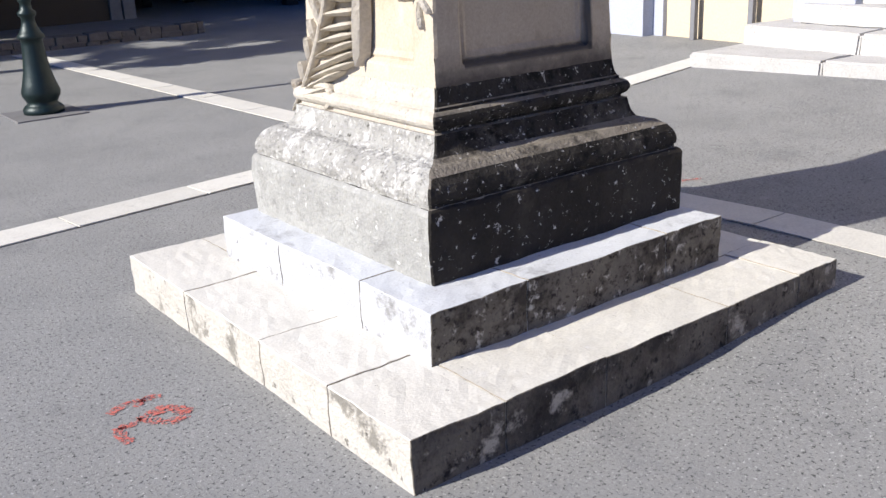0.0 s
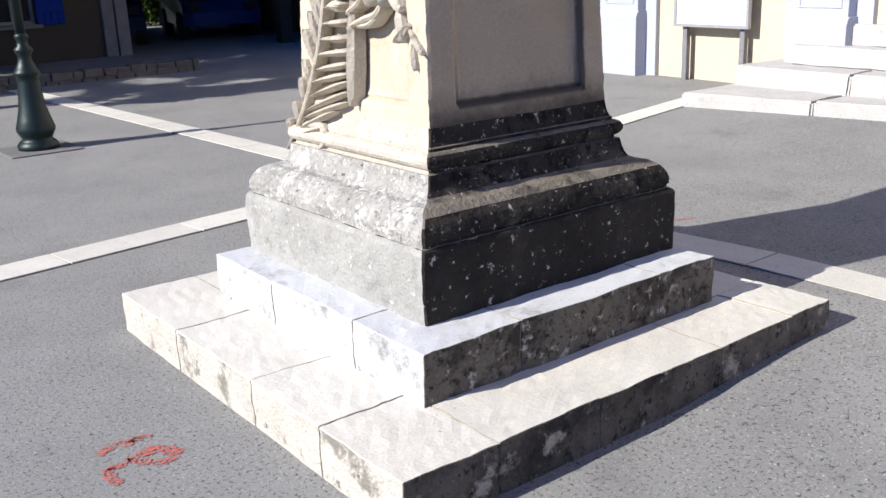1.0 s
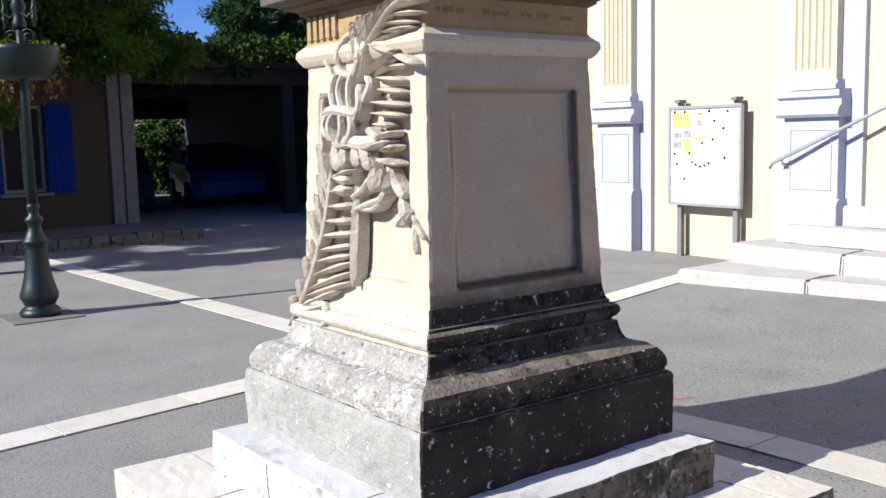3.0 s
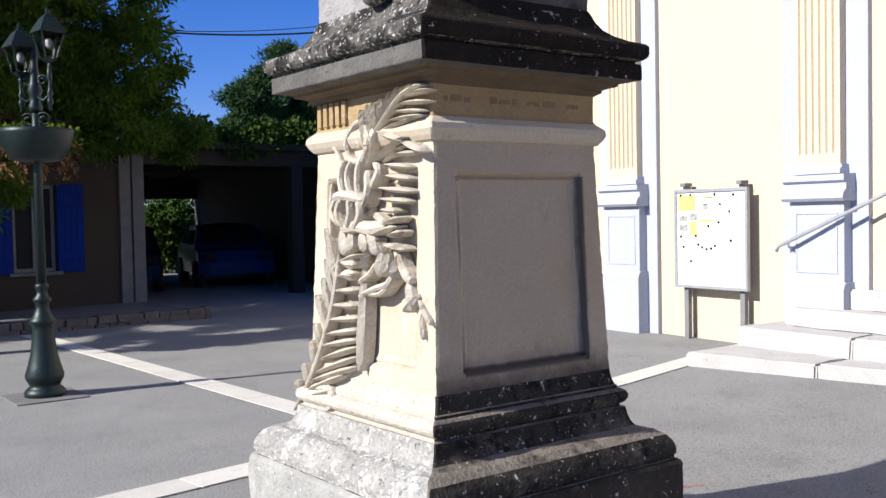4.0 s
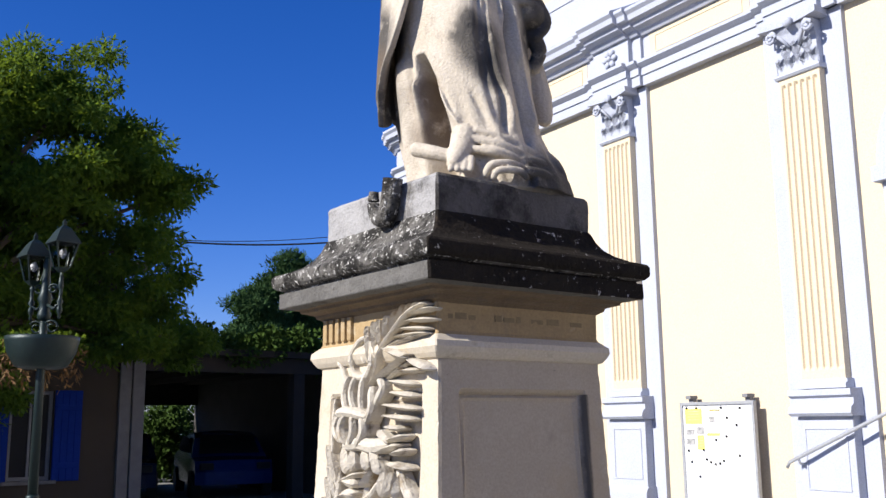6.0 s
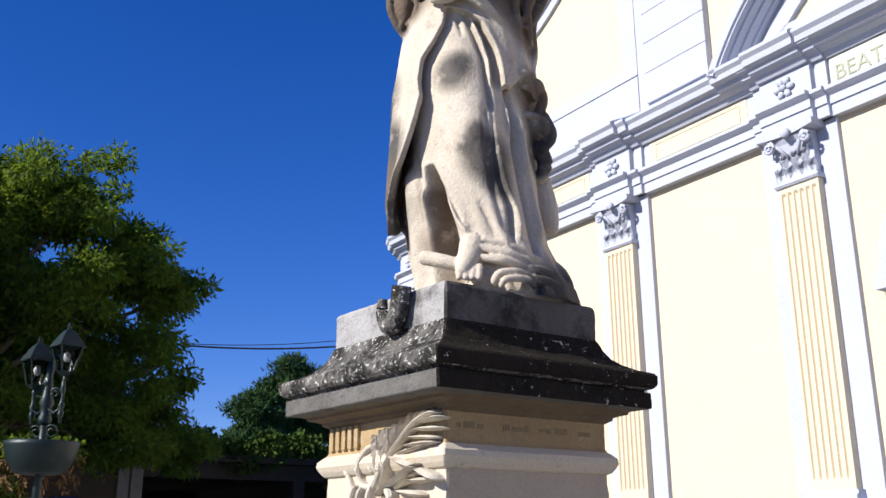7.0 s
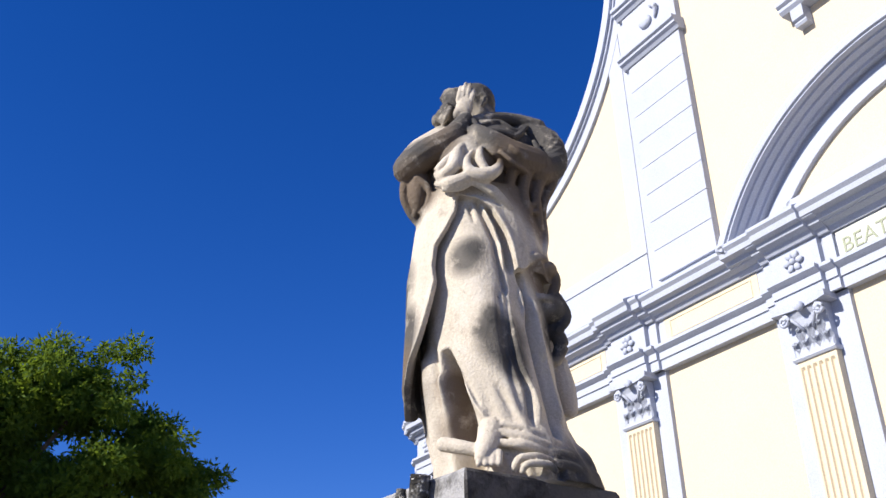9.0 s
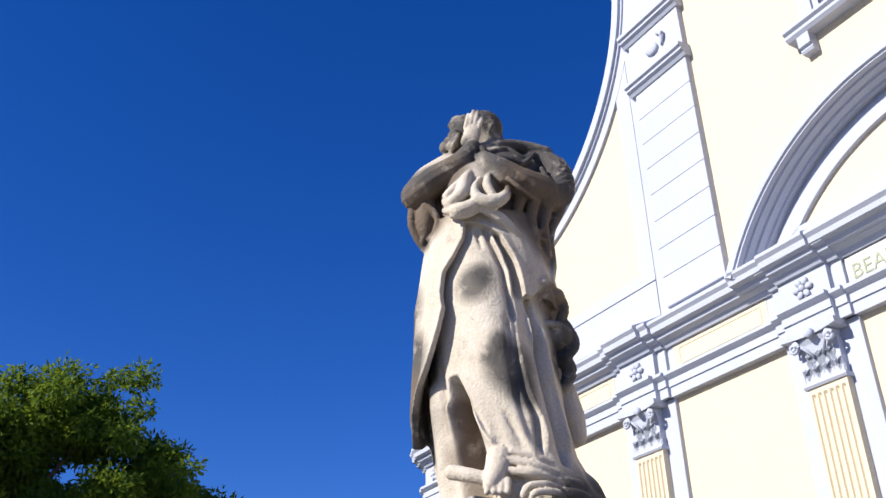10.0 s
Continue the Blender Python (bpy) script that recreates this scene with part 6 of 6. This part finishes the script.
part("basket", lathe([(0.16, 2.08), (0.22, 2.10), (0.29, 2.22), (0.31, 2.32), (0.315, 2.36), (0.30, 2.36), (0.28, 2.30), (0.04, 2.30)], 24), IRON, lp, "round iron flower basket", smooth=True)
SHADE = material("lantern_glass", (0.55, 0.56, 0.58), (0.5, 0.51, 0.53), 5, 0.25, bump=0.0)
for sg, dy in ((-1, 0.0), (1, -0.12)):
    cx = sg * 0.15 + 0.03
    dz = 0.10 if sg > 0 else 0.0
    part("bracket", tube([Vector(p) for p in [(0.0, 0, 2.66), (cx * 0.6, dy * 0.6, 2.60), (cx, dy, 2.64), (cx * 1.02, dy, 2.74), (cx, dy, 2.84 + dz)]], 0.016, 8), IRON, lp, smooth=True)
    part("scroll", tube([Vector((cx * 0.5 + 0.05 * math.cos(k * 0.55) * (1 - k / 22), dy * 0.5, 2.78 + 0.05 * math.sin(k * 0.55) * (1 - k / 22))) for k in range(16)], 0.010, 6), IRON, lp, smooth=True)
    part("pendant", lathe([(0.004, 2.50), (0.016, 2.52), (0.010, 2.545), (0.024, 2.57), (0.026, 2.60), (0.014, 2.63), (0.030, 2.66), (0.014, 2.69), (0.012, 2.76), (0.024, 2.79), (0.012, 2.82 + dz)], 12, at=(cx, dy, 0)), IRON, lp, smooth=True)
    part("scroll", tube([Vector((cx * 0.55 + 0.065 * math.cos(2.6 - k * 0.5) * (1 - k / 24), dy * 0.55, 2.44 + 0.065 * math.sin(2.6 - k * 0.5) * (1 - k / 24))) for k in range(17)], 0.009, 6), IRON, lp, smooth=True)
    ln = part("lantern", lathe([(0.025, 2.82 + dz), (0.055, 2.84 + dz), (0.075, 2.86 + dz)], 4), IRON, lp, "square lantern with clear panes")
    for k in range(4):
        a0, a1 = math.pi / 2 * k, math.pi / 2 * (k + 1)
        p0 = [Vector((cx + r * math.cos(a), dy + r * math.sin(a), z)) for r, a, z in ((0.072, a0, 2.865 + dz), (0.072, a1, 2.865 + dz), (0.135, a1, 3.08 + dz), (0.135, a0, 3.08 + dz))]
        g_ = bmesh.new()
        g_.faces.new([g_.verts.new(p) for p in p0])
        bmesh.ops.solidify(g_, geom=g_.faces[:], thickness=0.004)
        part("pane", g_, GLASS, ln, "clear lantern pane").visible_shadow = False
        part("edge_bar", tube([p0[0], p0[3]], 0.008, 6), IRON, ln)
        part("edge_bar", tube([p0[3], p0[2]], 0.009, 6), IRON, ln)
    part("roof", lathe([(0.165, 3.075 + dz), (0.15, 3.10 + dz), (0.075, 3.20 + dz), (0.05, 3.22 + dz), (0.02, 3.24 + dz), (0.022, 3.27 + dz), (0.004, 3.30 + dz)], 4, at=(cx, dy, 0)), IRON, ln)
    bl = bmesh.new()
    egg(bl, (cx, dy, 2.99 + dz), (0.032, 0.032, 0.05), sub=2)
    part("bulb", bl, SHADE, ln, "frosted white bulb", smooth=True)
    ln.data.transform(Matrix.Translation((cx, dy, 0)))
tagged(mesh_object("lamp_footing", box(0.72, 1.32, 6.68, 7.28, -0.05, 0.012, 0.004), GREYSTONE), "dark square footing plate under the lamp", "footing", kind="structure")


# ---------------------------------------------------------------- leaves
def leaves(name, clumps, count, length, width, mat, seed, parent=None, droop=0.4, shell=0.55):
    """Many small blades scattered through clumps: (x, y, z, rx, ry, rz)."""
    rg = np.random.default_rng(seed)
    vol = np.array([c[3] * c[4] * c[5] for c in clumps]) ** 0.8
    which = rg.choice(len(clumps), count, p=vol / vol.sum())
    c = np.array(clumps)[which]
    d = rg.normal(size=(count, 3))
    d /= np.linalg.norm(d, axis=1)[:, None]
    r = shell + (1 - shell) * rg.random(count) ** 0.7
    wob = 1 + 0.28 * np.sin(d[:, 0] * 6 + which) * np.cos(d[:, 2] * 7 + which * 2)
    p = c[:, :3] + d * c[:, 3:] * (r * wob)[:, None]
    ax = d * 0.7 + rg.normal(size=(count, 3)) * 0.6
    ax[:, 2] -= droop
    ax /= np.linalg.norm(ax, axis=1)[:, None]
    sd = np.cross(ax, rg.normal(size=(count, 3)))
    sd /= np.linalg.norm(sd, axis=1)[:, None]
    ln = length * (0.6 + 0.8 * rg.random(count))[:, None]
    wd = width * (0.6 + 0.8 * rg.random(count))[:, None]
    v = np.stack([p, p + ax * ln * 0.5 + sd * wd, p + ax * ln, p + ax * ln * 0.5 - sd * wd], 1).reshape(-1, 3)
    me_ = bpy.data.meshes.new(name)
    me_.vertices.add(len(v))
    me_.vertices.foreach_set("co", v.ravel())
    me_.loops.add(count * 4)
    me_.loops.foreach_set("vertex_index", np.arange(count * 4))
    me_.polygons.add(count)
    me_.polygons.foreach_set("loop_start", np.arange(0, count * 4, 4))
    me_.update()
    me_.materials.append(mat)
    ob = new(name, me_)
    if parent:
        ob.parent = parent
    return ob


def sub_clumps(big, n, seed, size=0.42):
    """Small clumps scattered over the big ones, for an uneven outline with gaps."""
    rg = random.Random(seed)
    out = []
    for (x, y, z, rx, ry, rz) in big:
        for k in range(n):
            u = Vector((rg.gauss(0, 1), rg.gauss(0, 1), rg.gauss(0, 1))).normalized() * rg.uniform(0.35, 1.0)
            q = rg.uniform(0.6, 1.2) * size
            out.append((x + u.x * rx, y + u.y * ry, z + u.z * rz, rx * q, ry * q, rz * q * 0.75))
    return out


# tall feathery tree by the house
tr = thing("tree", "tall feathery green tree beside the house", "tree")
BIG = [(1.6, 13.0, 6.2, 1.3, 1.3, 1.2), (2.7, 12.9, 6.6, 0.95, 1.1, 0.9), (3.7, 12.9, 5.7, 0.85, 1.0, 0.8), (4.45, 13.0, 5.35, 0.6, 0.8, 0.55), (2.4, 13.0, 4.9, 1.3, 1.2, 1.1), (0.5, 12.8, 5.2, 1.4, 1.4, 1.5),
       (3.6, 13.0, 4.3, 0.9, 0.9, 0.9), (2.3, 13.2, 3.6, 1.2, 1.0, 0.8), (4.4, 13.3, 3.6, 0.75, 0.8, 0.75), (3.5, 13.2, 3.0, 0.9, 0.8, 0.7), (4.9, 13.5, 3.0, 0.6, 0.7, 0.5), (1.0, 12.7, 3.4, 1.1, 1.0, 1.0),
       (1.9, 12.6, 2.3, 0.5, 0.6, 0.8), (-0.6, 13.0, 4.0, 1.3, 1.2, 1.4)]
part("trunk", tube([(0.3, 13.0, -0.05), (0.4, 13.0, 1.2), (0.6, 13.0, 2.6), (1.1, 13.0, 4.0)], [0.26, 0.22, 0.19, 0.13], 14), BARK, tr, smooth=True)
for x, y, z, rx, ry, rz in BIG:
    part("limb", tube([Vector(p) for p in ((0.7, 13.0, 2.9), ((0.7 + x) / 2, (13 + y) / 2, (2.9 + z) / 2 + 0.25), (x, y, z))], [0.08, 0.05, 0.02], 7), BARK, tr, smooth=True)
leaves("crown", sub_clumps(BIG, 20, 4, 0.36) + [(x, y + 0.3, z, rx * 0.7, ry * 0.7, rz * 0.7) for x, y, z, rx, ry, rz in BIG], 170000, 0.11, 0.019, LEAF, 5, tr, 0.3, 0.15)

# its neighbour, whose shade falls on the square
t2 = thing("tree", "feathery green tree shading the square", "tree")
part("trunk", tube([(-2.2, 10.9, -0.05), (-2.1, 10.9, 1.5), (-1.8, 10.9, 3.0)], [0.2, 0.16, 0.1], 12), BARK, t2, smooth=True)
B2 = [(-1.9, 10.9, 4.4, 1.2, 1.2, 0.9), (-1.0, 10.6, 3.6, 0.9, 0.9, 0.6), (-2.6, 11.3, 3.7, 1.0, 1.0, 0.7), (-1.3, 11.9, 3.9, 1.0, 0.9, 0.7), (-1.6, 10.1, 3.0, 0.7, 0.6, 0.45)]
for x, y, z, rx, ry, rz in B2:
    part("limb", tube([(-1.9, 10.9, 2.6), (x, y, z)], [0.06, 0.02], 6), BARK, t2, smooth=True)
leaves("crown", sub_clumps(B2, 9, 24, 0.34), 26000, 0.11, 0.019, LEAF, 25, t2, 0.3, 0.2)

# unseen tree, added to shade the lower half of the house tree
t3 = thing("tree", "unseen tall feathery tree added to shade the crown next to it", "tree")
part("trunk", tube([(-3.6, 13.6, -0.05), (-3.5, 13.6, 2.5), (-3.3, 13.6, 5.0)], [0.24, 0.19, 0.1], 12), BARK, t3, smooth=True)
B3 = [(-3.3, 13.6, 6.6, 1.5, 1.3, 1.2), (-2.2, 13.3, 5.6, 1.1, 1.1, 0.9), (-4.2, 13.9, 5.4, 1.2, 1.2, 1.0), (-2.6, 14.0, 4.4, 1.2, 0.9, 0.9), (-2.2, 12.9, 6.8, 1.0, 0.9, 0.8), (-3.2, 13.2, 3.6, 1.2, 1.0, 0.7),
      (-3.2, 14.0, 7.7, 1.4, 1.5, 0.9), (-2.0, 14.1, 7.3, 1.2, 1.3, 0.9), (-4.4, 14.1, 7.2, 1.3, 1.4, 0.9), (-1.6, 13.9, 5.9, 1.0, 1.2, 0.9)]
for x, y, z, rx, ry, rz in B3:
    part("limb", tube([(-3.4, 13.6, 3.6), (x, y, z)], [0.07, 0.02], 6), BARK, t3, smooth=True)
leaves("crown", sub_clumps(B3, 14, 64, 0.42), 120000, 0.12, 0.026, LEAF, 65, t3, 0.3, 0.15)

# climber on the car port roof, pine and hedge behind
VINE = [(5.2 + 0.7 * k, 15.2, 3.05 + 0.12 * math.sin(k * 2.1), 0.5, 0.5, 0.35) for k in range(7)]
vn = thing("climbing_plant", "dense green climber spread over the car port roof", "climber")
leaves("foliage", VINE + sub_clumps(VINE, 7, 8, 0.4), 14000, 0.09, 0.03, BUS, 9, vn, 0.2, 0.4)
pn = thing("pine_tree", "tall dark green pine behind the car port", "tree")
part("trunk", tube([(14.2, 28, -0.05), (14.25, 28, 3), (14.4, 28, 6.5)], [0.25, 0.18, 0.06], 10), BARK, pn, smooth=True)
PN = [(13.2, 28, 5.6, 0.75, 0.9, 0.6), (14.8, 28, 6.75, 1.1, 0.9, 0.8), (16.3, 28, 5.9, 1.0, 0.9, 0.8), (15.4, 28, 5.2, 1.0, 1.0, 0.7), (14.1, 28, 5.6, 1.0, 1.0, 0.7), (13.9, 28, 4.5, 1.2, 1.1, 0.6), (12.7, 28, 4.4, 0.7, 0.9, 0.6), (15.2, 28, 3.8, 1.1, 1.0, 0.7), (12.9, 28, 3.4, 1.0, 1.0, 0.7), (16.5, 28, 4.2, 1.0, 1.0, 0.9)]
for x, y, z, rx, ry, rz in PN:
    part("limb", tube([(14.3, 28, z - 0.5), (x, y, z)], [0.05, 0.02], 6), BARK, pn)
leaves("needles", sub_clumps(PN, 22, 12, 0.5), 75000, 0.19, 0.02, PINE, 13, pn, -0.4, 0.2)
for k, (x, y, z, r) in enumerate([(8.75, 24.5, 1.0, 0.75), (9.7, 25.6, 1.3, 1.0), (10.8, 25.0, 0.8, 0.9), (12.0, 25.4, 0.9, 1.0), (7.2, 26.0, 0.7, 0.8), (11.2, 27.5, 1.7, 1.5), (9.2, 28.5, 1.9, 1.6), (13.5, 27.0, 1.6, 1.3)]):
    bu = thing("bush", "rounded green garden bush in the sunlit yard", "bush", group="yard bushes")
    part("stem", tube([(x, y, -0.05), (x, y, z)], [0.06, 0.03], 6), BARK, bu)
    leaves("foliage", [(x, y, z, r, 0.7, z)] + sub_clumps([(x, y, z, r * 0.9, 0.6, z * 0.95)], 10, 30 + k, 0.4), 5000, 0.11, 0.035, BUS, 40 + k, bu, 0.1, 0.4)
FL = [(1.03 + 0.27 * math.cos(a), 7.0 + 0.27 * math.sin(a), 2.33, 0.12, 0.12, 0.10) for a in [0.35 + k * 0.32 for k in range(7)]]
FD = [(1.03 + 0.33 * math.cos(a), 7.0 + 0.33 * math.sin(a), 2.12, 0.05, 0.05, 0.22) for a in [0.2 + k * 0.5 for k in range(6)]]
bp_ = thing("basket_plant", "drying orange and green plants trailing from the lamp's basket", "plant")
leaves("trailing_growth", FD, 380, 0.07, 0.008, RUSTLEAF, 17, bp_, 0.7, 0.2)
leaves("foliage", FL, 600, 0.05, 0.014, LEAF, 18, bp_, 0.2, 0.2)

# cables
for k, (z0, z1, r) in enumerate(((4.94, 5.62, 0.018), (4.95, 5.80, 0.008))):
    cb = [(4.6 + 6.0 * f, 15.0 - 1.0 * f, z0 + (z1 - z0) * f - 0.22 * 4 * f * (1 - f)) for f in [i / 20 for i in range(21)]]
    tagged(mesh_object("cable", tube(cb, r, 6), RUBBER), "black cable strung between the house and the church", "cable", "cables")

# red sprayed survey marks, thin patches on the asphalt
def spray(name, pts, w, label):
    b_ = bmesh.new()
    c = spline(pts, 6)
    prev = None
    for i, p in enumerate(c):
        d = (c[min(i + 1, len(c) - 1)] - c[max(i - 1, 0)]).normalized()
        sd = Vector((-d.y, d.x)) * (w * (0.75 + 0.5 * noise.noise(Vector((i * 0.9, w * 50, 0)))))
        row = [b_.verts.new((q.x, q.y, rise(q.x, q.y) + 0.0035)) for q in (p - sd, p + sd)]
        if prev:
            b_.faces.new((prev[0], row[0], row[1], prev[1]))
        prev = row
    return part("stroke", b_, REDPAINT, label)


rm = thing("survey_mark", "faded red sprayed survey mark on asphalt", "paint mark")
spray("stroke", [(-0.468, 1.017), (-0.40, 1.05), (-0.32, 1.035)], 0.022, rm)
spray("stroke", [(-0.385, 1.01), (-0.33, 1.045), (-0.29, 1.03)], 0.018, rm)
spray("stroke", [(-0.40, 0.935), (-0.36, 0.86), (-0.30, 0.835), (-0.275, 0.87), (-0.305, 0.93), (-0.37, 0.93)], 0.030, rm)
spray("stroke", [(-0.475, 0.915), (-0.44, 0.90), (-0.40, 0.93)], 0.02, rm)
spray("stroke", [(-0.475, 0.91), (-0.49, 0.84), (-0.475, 0.795)], 0.026, rm)
rm2 = thing("survey_mark", "faded red sprayed survey mark on asphalt", "paint mark")
spray("stroke", [(2.86, 1.46), (2.93, 1.44), (3.0, 1.41)], 0.02, rm2)
